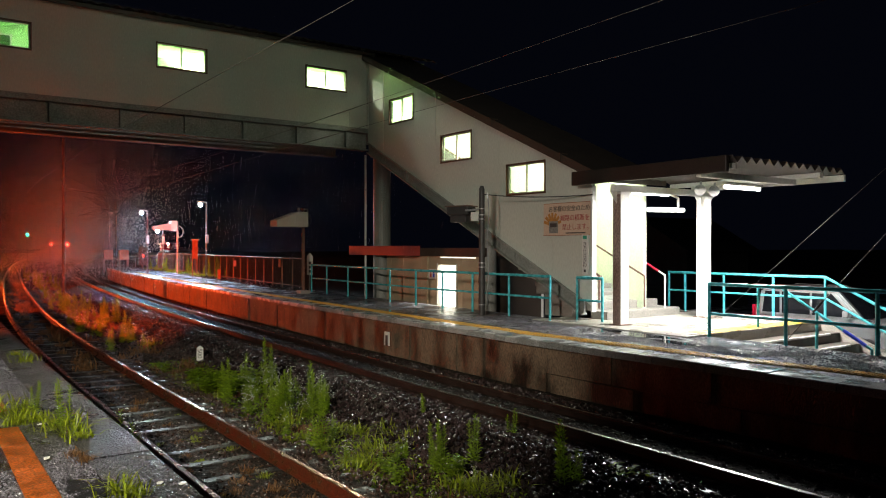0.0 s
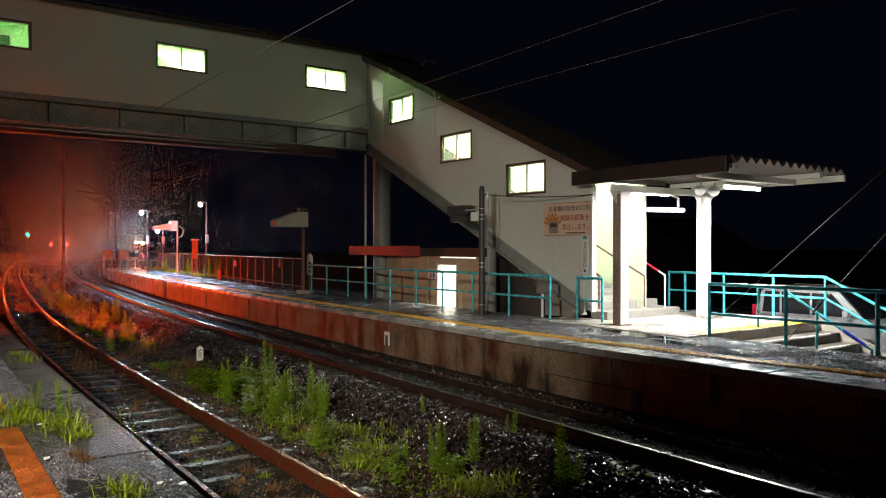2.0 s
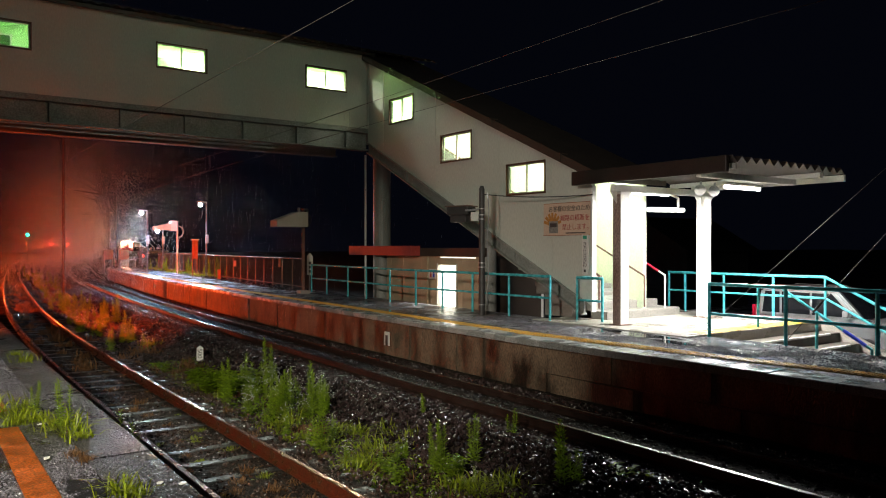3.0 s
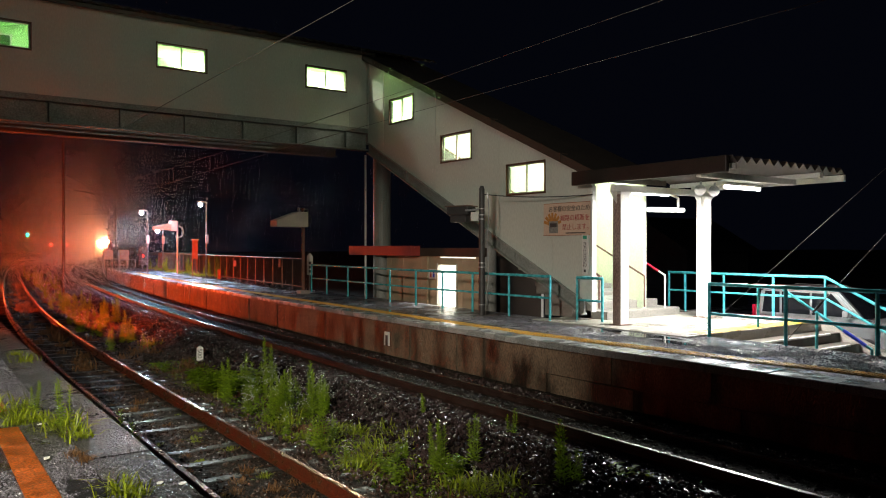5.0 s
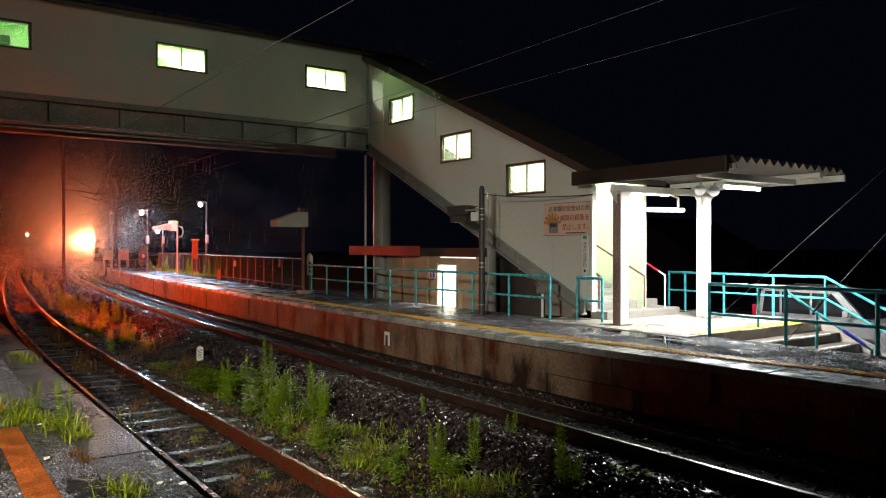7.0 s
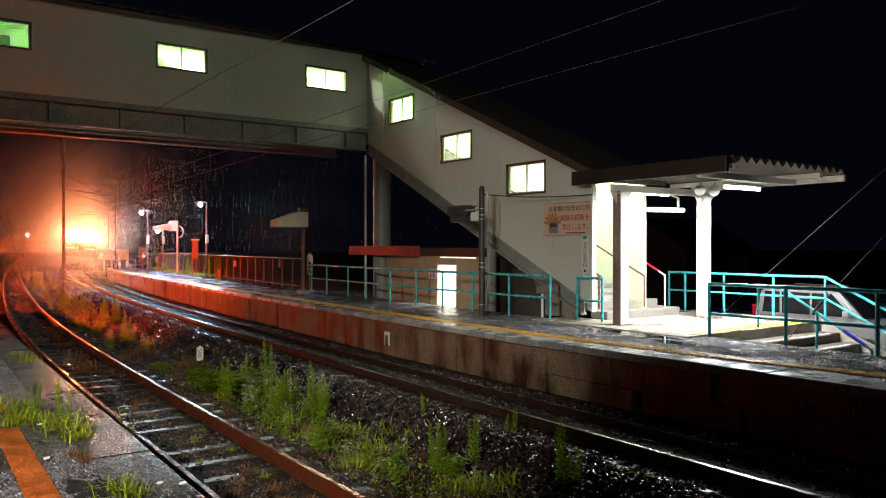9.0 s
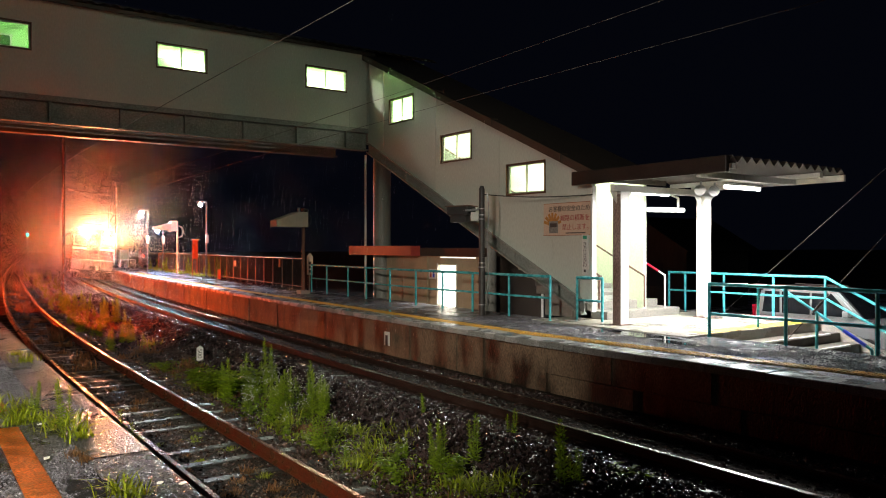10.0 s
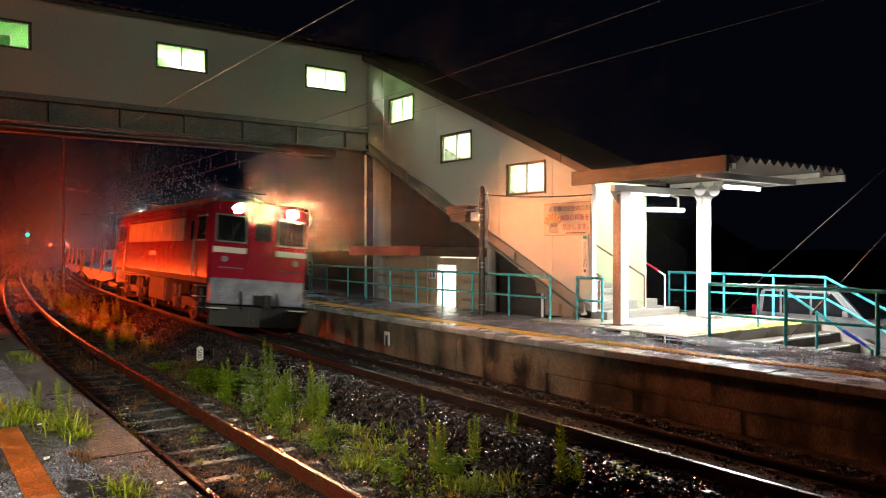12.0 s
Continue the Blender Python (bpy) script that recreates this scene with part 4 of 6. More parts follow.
WALLTURN = Matrix(((0, 0, -1, 0), (-1, 0, 0, 0), (0, 1, 0, 0), (0, 0, 0, 1)))   # x along -Y, y up, facing -X
sg = thing("warning_sign", "faded warning poster with red lettering on the stair wall", "sign", Matrix.Translation((BX - 0.012, 13.18, 2.66)) @ WALLTURN)
part("board", box(B(), 0, 1.5, 0, 0.76, -0.01, 0.006, bevel=0.004), M_POSTER, sg)
part("border", box(box(B(), 0.0, 1.5, 0.0, 0.012, 0.006, 0.01), 0.0, 1.5, 0.748, 0.76, 0.006, 0.01), M_BROWNSIGN, sg)
lettering("お客様の安全のため", 0.148, Matrix.Translation((0.17, 0.57, 0.009)), M_INK, sg)
lettering("線路の横断を", 0.155, Matrix.Translation((0.56, 0.35, 0.009)), M_REDINK, sg)
lettering("禁止します。", 0.155, Matrix.Translation((0.62, 0.14, 0.009)), M_REDINK, sg)
part("small_print_bar", box(B(), 0.74, 1.36, 0.045, 0.068, 0.006, 0.009), M_INK, sg, "bar of small print")
bm = B()
box(bm, 0.19, 0.49, 0.06, 0.34, 0.006, 0.012, bevel=0.003)
part("train_picture", bm, M_GIRDER, sg, "printed grey train front")
part("train_window", box(B(), 0.23, 0.45, 0.2, 0.29, 0.012, 0.015), M_INK, sg)
for i in range(7):
    a = math.pi * (0.1 + 0.8 * i / 6)
    part("print_ray", box(B(), 0.06, 0.30, -0.035, 0.035, 0.006, 0.0105, Matrix.Translation((0.3, 0.24, 0)) @ Matrix.Rotation(a, 4, "Z")), M_SIGNORANGE, sg, "faded orange print")
sg = thing("station_sign", "white upright station name sign with black lettering", "sign", Matrix.Translation((BX - 0.03, 11.9, 1.77)) @ WALLTURN)
part("board", box(B(), 0, 0.18, 0, 0.9, -0.02, 0.02, bevel=0.006), M_WHITE, sg)
part("green_panel", box(B(), 0.03, 0.15, 0.8, 0.88, 0.02, 0.024), M_GREENINK, sg)
for i, ch in enumerate("きたしらかわ"):
    lettering(ch, 0.125, Matrix.Translation((0.03, 0.64 - i * 0.092, 0.023)), M_INK, sg)
part("small_print_bar", box(B(), 0.06, 0.12, 0.06, 0.12, 0.02, 0.024), M_INK, sg)

# ---- piers under the bridge ----
for x, y, r, top, label in ((13.12, 21.9, 0.3, 5.6, "round grey bridge pier with cables"), (13.25, 16.3, 0.2, 3.0, "round grey pier under the stair")):
    pr = thing("bridge_pier", label, "pier", kind="structure")
    part("column", rod(B(), (x, y, -0.3), (x, y, top), r, seg=28), M_GIRDER, pr)
    part("foot_ring", rod(B(), (x, y, -0.3), (x, y, 0.1), r + 0.06, seg=28), M_CONC, pr)
dp = thing("downpipe", "white vertical downpipe beside the pier", "pipe")
part("pipe", rod(B(), (12.62, 22.15, -0.2), (12.62, 22.15, 5.5), 0.035), M_WHITE, dp)
for z in (0.9, 2.6, 4.3):
    part("clip", rod(B(), (12.62, 22.15, z), (12.62, 22.15, z + 0.04), 0.05), M_STEEL, dp)

# ---- toilet block ----
tb = thing("toilet_block", "beige panelled toilet block with a red-lit roof band and lit doorway", "building", kind="")
GX = 13.0
DOOR = (17.52, 18.43)
part("front_wall", wall_with_holes("x", GX, GX + 0.1, 16.5, 21.4, -0.25, 2.12, [(DOOR[0], DOOR[1], -0.2, 1.86)]), M_TOILET, tb)
part("rear_wall", box(B(), 15.4, 15.5, 16.5, 21.4, -0.25, 2.12), M_WHITE, tb)
# this end takes the roof's dark colour in place of shade
part("end_wall", box(B(), GX + 0.1, 15.4, 16.5, 16.6, -0.25, 2.12), M_ROOF, tb, "end wall darkened to stand for shade")
part("end_wall", box(B(), GX + 0.1, 15.4, 21.3, 21.4, -0.25, 2.12), M_TOILET, tb)
part("partition", box(B(), GX + 0.1, 15.4, 19.2, 19.3, -0.25, 2.1), M_WHITE, tb)
part("floor", box(B(), GX + 0.1, 15.4, 16.6, 21.3, -0.25, -0.2), M_PAD, tb)
part("ceiling", box(B(), GX + 0.1, 15.4, 16.6, 21.3, 2.05, 2.1), M_WHITE, tb)
part("roof", box(B(), GX - 0.1, 15.7, 16.2, 21.7, 2.12, 2.36), M_ROOF, tb, "dark brown flat roof")
part("porch_roof", box(B(), GX - 0.45, GX - 0.1, 19.25, 23.2, 2.12, 2.43, bevel=0.01), M_REDLITROOF, tb, "roof band with the red light put into its colour")
for y in (17.2, 18.75, 19.3, 20.35, 21.1):
    part("wall_joint", box(B(), GX - 0.006, GX, y, y + 0.02, -0.2, 2.1), M_TOILET, tb)
part("corner_pilaster", box(B(), GX - 0.05, GX - 0.002, 18.95, 19.15, -0.2, 2.11), M_TOILET, tb)
df = part("door_frame", box(box(B(), GX - 0.02, GX, DOOR[0] - 0.05, DOOR[0], -0.2, 1.9), GX - 0.02, GX, DOOR[1], DOOR[1] + 0.05, -0.2, 1.9), M_WHITE, tb)
part("transom_light", box(B(), GX - 0.01, GX - 0.002, 16.6, 18.3, 2.07, 2.1), glow("lit_transom", (1, 1, 0.9), 1.5), tb, "thin lit transom slit")
ts = thing("toilet_sign", "small white sign with red and blue pictograms", "sign", Matrix.Translation((GX - 0.012, 18.9, 1.42)) @ WALLTURN)
part("board", box(B(), 0, 0.36, 0, 0.3, -0.01, 0.006), M_WHITE, ts)
for x, m in ((0.1, M_REDINK), (0.26, M_BLUE)):
    part("pictogram", rod(box(B(), x - 0.05, x + 0.05, 0.05, 0.17, 0.006, 0.01), (x, 0.21, 0.005), (x, 0.21, 0.01), 0.035), m, ts)
lamp("toilet_room_light", "AREA", (14.3, 17.9, 2.0), 420, (1.0, 1.0, 0.92), (14.3, 17.901, 0), size=1.2, size_y=0.3)

# ---- poles and fittings on the platform ----
def band_pole(x, y, base, top, r, name, label, material=M_DARK):
    p = thing(name, label, "pole")
    part("shaft", rod(B(), (x, y, base), (x, y, top), r, r * 0.9, 14), material, p)
    return p


p = band_pole(11.22, 14.09, PZ, 3.78, 0.075, "utility_pole", "dark steel pole with metal bands and cables")
for z in (1.0, 1.9, 2.0, 3.05, 3.15, 3.3):
    part("band", rod(B(), (11.22, 14.09, z), (11.22, 14.09, z + 0.025), 0.085, seg=14), M_STEEL, p)
part("cap", rod(B(), (11.22, 14.09, 3.78), (11.22, 14.09, 3.86), 0.07, 0.04, 12), M_DARK, p)
bm = B()
pts = [(11.3, 14.0, 3.7)] + [(11.32 + 0.03 * math.sin(i * 1.3), 13.98, 3.55 - i * 0.28) for i in range(10)]
for a, b in zip(pts, pts[1:]):
    rod(bm, a, b, 0.014, seg=6)
part("cable", bm, M_STEEL, p, "pale cable clipped to the pole")
bm = B()
n = 14
for i in range(n):
    def sag(k):
        return (11.22 + (12.38 - 11.22) * k, 14.09 + (11.6 - 14.09) * k, 3.66 - 0.1 * k - 0.25 * k * (1 - k))
    rod(bm, sag(i / n), sag((i + 1) / n), 0.012, seg=6)
part("span_cable", bm, M_DARK, p, "sagging black cable to the stair wall")
part("arm", rod(B(), (11.22, 14.09, 3.3), (11.0, 14.45, 3.28), 0.025), M_STEEL, p)
sb = thing("speaker_box", "dark boxy floodlight fitting on the pole's arm", "floodlight", pose(11.1, 14.75, 3.12, 0, 0, 20))
part("housing", box(B(), -0.2, 0.2, -0.3, 0.3, 0.06, 0.26, bevel=0.02), M_DARK, sb)
part("visor", box(B(), -0.23, 0.23, -0.34, 0.34, 0.26, 0.285), M_POSTBROWN, sb)
part("lens", box(B(), -0.14, 0.14, -0.305, -0.3, 0.09, 0.22), M_CABGLASS, sb)
part("lower_lamp", box(B(), -0.1, 0.12, -0.55, -0.33, -0.1, 0.12, bevel=0.02), M_WHITE, sb, "white lamp head tilted down")
part("lower_box", box(B(), -0.12, 0.12, -0.2, 0.25, -0.12, 0.058, bevel=0.015), M_DARK, sb)

p = band_pole(11.28, 24.17, PZ, 3.75, 0.06, "monitor_pole", "brown steel pole that carries a beige monitor hood", M_POSTBROWN)
part("foot", box(B(), 11.1, 11.46, 24.0, 24.34, PZ, PZ + 0.12, bevel=0.01), M_PAD, p)
mh = thing("monitor_hood", "beige tapered monitor hood on the pole", "monitor hood", pose(11.2, 24.1, 3.08))
bm = prism(B(), [(0.1, 0.0), (0.1, 0.52), (-0.25, 0.52), (-1.05, 0.22), (-1.05, 0.0)], -0.28, 0.28, "y")
bmesh.ops.bevel(bm, geom=list(bm.edges), offset=0.015, segments=1, affect="EDGES")
part("hood", bm, M_BEIGE, mh)
part("back_cover", box(B(), 0.1, 0.16, -0.22, 0.22, 0.05, 0.6), M_DARK, mh)
part("top_lug", rod(B(), (-0.12, 0, 0.52), (-0.12, 0, 0.68), 0.05), M_STEEL, mh)
bm = B()
for i in range(8):
    a0, a1 = math.pi * (0.5 - i / 8), math.pi * (0.5 - (i + 1) / 8)
    rod(bm, (0.14 + 0.2 * math.cos(a0), 0, 0.25 + 0.25 * math.sin(a0)), (0.14 + 0.2 * math.cos(a1), 0, 0.25 + 0.25 * math.sin(a1)), 0.02, seg=6)
part("cable_loop", bm, M_DARK, mh)
part("brow", box(B(), -0.02, 0.16, -0.15, 0.15, 0.6, 0.64), M_DARK, mh)
mk = thing("stop_marker", "white upright stopping marker board with dark figures", "marker", pose(11.9, 24.95, PZ))
part("board", prism(B(), [(-0.11, 0.62), (0.11, 0.62), (0.11, 1.3), (0.0, 1.42), (-0.11, 1.3)], -0.015, 0.015, "y"), M_WHITE, mk)
part("stake", rod(B(), (0, 0.03, 0), (0, 0.03, 1.2), 0.025), M_STEEL, mk)
for z in (0.7, 0.85, 1.0):
    part("figure_bar", box(B(), -0.05, 0.05, -0.02, -0.016, z, z + 0.1), M_INK, mk)
wm = thing("wall_marker", "small white frame marker on the platform wall", "marker")
q = track(15.0, edge(15.0) + 0.02)
part("plate", box(B(), q.x - 0.02, q.x + 0.005, q.y - 0.1, q.y + 0.1, 0.1, 0.42), M_WHITE, wm)
part("slot", box(B(), q.x - 0.026, q.x - 0.02, q.y - 0.05, q.y + 0.05, 0.1, 0.34), M_INK, wm)

# fence behind the far part of the platform
fence = thing("platform_fence", "brown mesh fence behind the platform with a brown top rail", "fence")


def fence_at(k):
    return Vector((12.0 + 1.32 * k + 0.35 * max(0, k - 1), 25.7 + 15.3 * k, PZ))


bm, wires = B(), B()
N = 26
for i in range(N + 1):
    k = i / N * 2.05
    q = fence_at(k)
    part("fence_post", rod(B(), q, q + Vector((0, 0, 1.2)), 0.025), M_POSTBROWN, fence)
    if i < N:
        q2 = fence_at((i + 1) / N * 2.05)
        part("top_rail", rod(B(), q + Vector((0, 0, 1.19)), q2 + Vector((0, 0, 1.19)), 0.024), M_POSTBROWN, fence)
        part("bottom_rail", rod(B(), q + Vector((0, 0, 0.15)), q2 + Vector((0, 0, 0.15)), 0.018), M_POSTBROWN, fence)
        for j in range(12):
            w = q.lerp(q2, j / 12)
            rod(wires, w + Vector((0, 0, 0.15)), w + Vector((0, 0, 1.19)), 0.005, seg=4)
tagged(part("mesh_wire", wires, M_DARK, fence), kind="stuff")
for k, z, w, h in ((0.6, 0.7, 0.18, 0.28), (0.17, 0.82, 0.09, 0.34)):
    q = fence_at(k)
    t = thing("fence_tag", "small orange plate hung on the fence", "plate", group="fence plates")
    part("plate", box(B(), q.x - 0.06, q.x - 0.045, q.y - w, q.y + w, PZ + z, PZ + z + h), M_BROWNSIGN, t)

# lamp posts on the far platform
M_LAMPGLASS = glow("street_lamp_glass", (0.72, 0.9, 1.0), 260)
for x, y, top, watts in ((12.35, 49.3, 4.55, 1500), (14.15, 43.4, 4.85, 1500), (14.1, 52.3, 3.45, 500)):
    l = thing("platform_lamp", "lit cold-white lamp head on a slim steel post", "street lamp", group="platform lamps")
    # the post's dark colour stands for its backlit side
    part("post", rod(B(), (x, y, 0.5), (x, y, top + 0.1), 0.055, 0.04), M_DARK, l)
    part("arm", rod(B(), (x, y, top + 0.1), (x - 0.35, y - 0.1, top + 0.14), 0.03), M_STEEL, l)
    part("head", box(B(), x - 0.55, x - 0.2, y - 0.22, y + 0.02, top + 0.1, top + 0.17, bevel=0.02), M_STEEL, l)
    part("bulb", ball(B(), (x - 0.38, y - 0.1, top - 0.03), 0.11), M_LAMPGLASS, l, "glowing lamp glass")
    lamp("platform_lamp_light", "SPOT", (x - 0.45, y - 0.35, top - 0.25), watts * 1.5, (0.62, 0.82, 1.0), (x - 0.9, y - 2.6, 0.5), cone=125, blend=0.4, size=0.12)
    if watts > 400:
        part("junction_box", box(B(), x - 0.08, x + 0.08, y - 0.14, y - 0.05, 2.6, 3.1, bevel=0.01), M_STEEL, l)
p = thing("indicator_box", "white train indicator box on a bent pole", "indicator")
part("pole", rod(B(), (13.3, 46.2, PZ), (13.3, 46.2, 3.95), 0.05), M_STEEL, p)
part("box", box(B(), 12.85, 13.2, 45.9, 46.4, 3.35, 3.95, bevel=0.02), M_WHITE, p)
part("hood", prism(B(), [(12.85, 3.4), (12.85, 3.8), (11.9, 3.6), (11.9, 3.4)], 45.95, 46.35, "y"), M_BEIGE, p)
bm = B()
for i in range(8):
    a0, a1 = math.pi * (0.5 - i / 8), math.pi * (0.5 - (i + 1) / 8)
    rod(bm, (13.35 + 0.3 * math.cos(a0), 46.2, 3.3 + 0.35 * math.sin(a0)), (13.35 + 0.3 * math.cos(a1), 46.2, 3.3 + 0.35 * math.sin(a1)), 0.03, seg=6)
part("cable_loop", bm, M_STEEL, p)
p = thing("notice_board", "narrow rust-brown notice board on two posts", "notice board")
part("board", box(B(), 12.68, 13.0, 41.28, 41.33, 1.75, 2.75, bevel=0.01), M_BROWNSIGN, p)
part("rain_cap", box(B(), 12.64, 13.04, 41.2, 41.4, 2.75, 2.82), M_WHITE, p)
for x in (12.72, 12.96):
    part("leg", rod(B(), (x, 41.34, PZ), (x, 41.34, 1.8), 0.025), M_BROWNSIGN, p)
p = thing("marker_post", "short orange marker post at the fence", "post")
part("stub", box(B(), 12.72, 12.86, 37.2, 37.34, PZ - 0.05, PZ + 0.5, bevel=0.02), M_BROWNSIGN, p)
for i, (s, off) in enumerate(((76, 2.5), (74, 3.7))):
    q = track(s, off)
    c = thing("equipment_cabinet", "pale grey lineside equipment cabinet behind a rail", "cabinet", pose(q.x, q.y, -0.28), group="lineside cabinets")
    part("body", box(B(), -0.4, 0.4, -0.3, 0.3, 1.5, 2.4, bevel=0.02), M_BEIGE, c)
    part("door", box(B(), -0.36, 0.36, -0.315, -0.3, 1.55, 2.35), M_BEIGE, c)
    for x in (-0.35, 0.35):
        part("leg", box(B(), x - 0.04, x + 0.04, -0.25, 0.25, 0.0, 1.5), M_STEEL, c)
    for z in (1.0, 1.5):
        part("guard_rail", rod(B(), (-0.8, -0.6, z), (0.9, -0.6, z), 0.025), M_STEEL, c)
    for x in (-0.8, 0.9):
        part("guard_post", rod(B(), (x, -0.6, 0.0), (x, -0.6, 1.5), 0.025), M_STEEL, c)

# kilometre post
kp = thing("distance_post", "white concrete distance post with black figures", "distance post", pose(5.6, 17.65, -0.36, 0, 0, -18))
bm = prism(B(), [(-0.075, 0.0), (0.075, 0.0), (0.075, 0.38), (0.0, 0.43), (-0.075, 0.38)], -0.06, 0.06, "y")
part("post", bm, M_WHITE, kp)
lettering("500", 0.15, Matrix.Translation((-0.05, -0.064, 0.37)) @ Matrix.Rotation(math.pi / 2, 4, "X") @ Matrix.Rotation(-math.pi / 2, 4, "Z"), M_INK, kp)

# ---- signals far down the line ----
def signal(x, y, z, lamp_mat, name, label, base=-0.3, r=0.2):
    s = thing(name, label, "signal", group="line signals")
    part("mast", rod(B(), (x, y + 0.2, base), (x, y + 0.2, z + 0.8), 0.08), M_POLE, s)
    part("backboard", box(B(), x - 0.3, x + 0.3, y + 0.05, y + 0.1, z - 0.7, z + 0.7, bevel=0.04), M_DARK, s)
    for k in (-0.42, 0.42):
        part("hood", rod(B(), (x, y - 0.2, z + k), (x, y + 0.05, z + k), 0.15, 0.15, 14), M_DARK, s)
    part("lens", ball(B(), (x, y - 0.02, z), r, 1, 0.4, 1), lamp_mat, s, "glowing signal lens")
    return s


signal(17.3, 150, 4.5, glow("green_signal_glow", (0.0, 0.9, 0.55), 90), "line_signal", "green-lit colour light signal on a mast")
signal(18.2, 130, 2.75, glow("red_signal_glow", (1.0, 0.02, 0.01), 90), "line_signal", "red-lit colour light signal on a mast")
signal(20.5, 130, 2.75, glow("red_signal_glow", (1.0, 0.02, 0.01), 90), "line_signal", "red-lit colour light signal on a mast")
signal(14.7, 60, 1.7, glow("red_crossing_glow", (1.0, 0.02, 0.01), 5), "crossing_light", "red crossing warning light past the fence", r=0.09)
# unseen signal case, added at the assumed red lamp's place
s = thing("unseen_ground_signal", "assumed low red-lit ground signal beside the siding, out of view", "signal")
part("case", box(B(), 2.45, 2.75, 56.2, 56.7, 0.65, 1.4, bevel=0.03), M_DARK, s)
part("leg", rod(B(), (2.6, 56.45, -0.3), (2.6, 56.45, 0.65), 0.06), M_DARK, s)
part("lens", ball(B(), (2.6, 56.19, 1.1), 0.1, 1, 0.4, 1), glow("ground_signal_glow", (1.0, 0.05, 0.02), 60), s)

# ---- overhead line ----
def wire(pts, r, name, label):
    w = thing(name, label, "wire", group="overhead wires")
    bm = B()
    for a, b in zip(pts, pts[1:]):
        rod(bm, a, b, r, seg=5)
    part("strand", bm, M_WIRE, w)
    return w


ss = [-6 + 4 * i for i in range(60)]
wire([track(s, 0, 4.85) for s in ss], 0.004, "contact_wire", "taut contact wire over the main track")


def sagging(s):
    """The catenary's height: spans of 50 m between the masts."""
    return 5.28 + 0.0008 * ((s + 8.0) % 50.0 - 25.0) ** 2


wire([track(s, 0, sagging(s)) for s in ss], 0.004, "catenary_wire", "steel catenary wire over the main track")
wire([siding(s, 0.0, 4.42) for s in ss[:42]], 0.004, "contact_wire", "taut contact wire over the siding")
dw = thing("droppers", "thin droppers between catenary and contact wire", "wire", kind="stuff")
bm = B()
for s in range(14, 120, 5):
    rod(bm, track(s, 0, 4.85), track(s, 0, sagging(s)), 0.003, seg=4)
part("dropper", bm, M_STEEL, dw)
for s, off, side in ((45.5, -2.35, 1), (76, 3.2, -1), (150, -3.0, 1), (118, 3.4, -1)):
    q = track(s, off)
    m = thing("catenary_mast", "dark concrete catenary mast beside the track", "mast", pose(q.x, q.y, -0.3), group="catenary masts")
    part("mast", rod(B(), (0, 0, 0), (0, 0, 8.7), 0.09, 0.07, 14), M_POLE, m)
    part("bracket", rod(B(), (0, 0, 5.9), (side * abs(off), 0, 5.6), 0.03), M_WIRE, m)
    part("stay", rod(B(), (0, 0, 6.7), (side * abs(off) * 0.9, 0, 5.65), 0.018), M_WIRE, m)
    part("registration_arm", rod(B(), (side * 1.0, 0, 5.5), (side * abs(off) * 0.95, 0, 5.15), 0.018), M_WIRE, m)
    for k in (0.25, 0.35, 0.45):
        part("insulator", rod(B(), (side * k, 0, 5.88), (side * (k + 0.05), 0, 5.87), 0.07), M_WHITE, m)

# ---- dim house beyond the stair ----
hs = thing("house", "dim dark house with a gabled roof beyond the forecourt", "house", pose(28.5, 21.6, -0.3))
part("wall", box(B(), -2.2, 2.2, -2.2, 2.2, 0, 2.6), M_HOUSEDARK, hs)
part("roof", prism(B(), [(-2.6, 2.5), (2.6, 2.5), (0, 4.0)], -2.6, 2.6), M_HOUSEDARK, hs)
part("window", box(B(), -2.22, -2.2, -1.0, 0.5, 1.0, 2.0), M_CABGLASS, hs)

# ---- weeds ----
def leaf(v, f, base, way, length, width, droop):
    """A narrow folded leaf of two bent quads."""
    way = way.normalized()
    side = way.cross(Vector((0, 0, 1)))
    side = side.normalized() if side.length > 0.01 else Vector((1, 0, 0))
    mid = base + way * length * 0.5
    tip = base + way * length + Vector((0, 0, -droop * length))
    n = len(v)
    v += [base, mid + side * width / 2, tip, mid - side * width / 2]
    f += [(n, n + 1, n + 2), (n, n + 2, n + 3)]


def from_lists(name, v, f, material, parent):
    me = bpy.data.meshes.new(name)
    me.from_pydata([tuple(p) for p in v], [], f)
    me.materials.append(material)
    ob = new(name, me)
    ob.parent = parent
    return ob


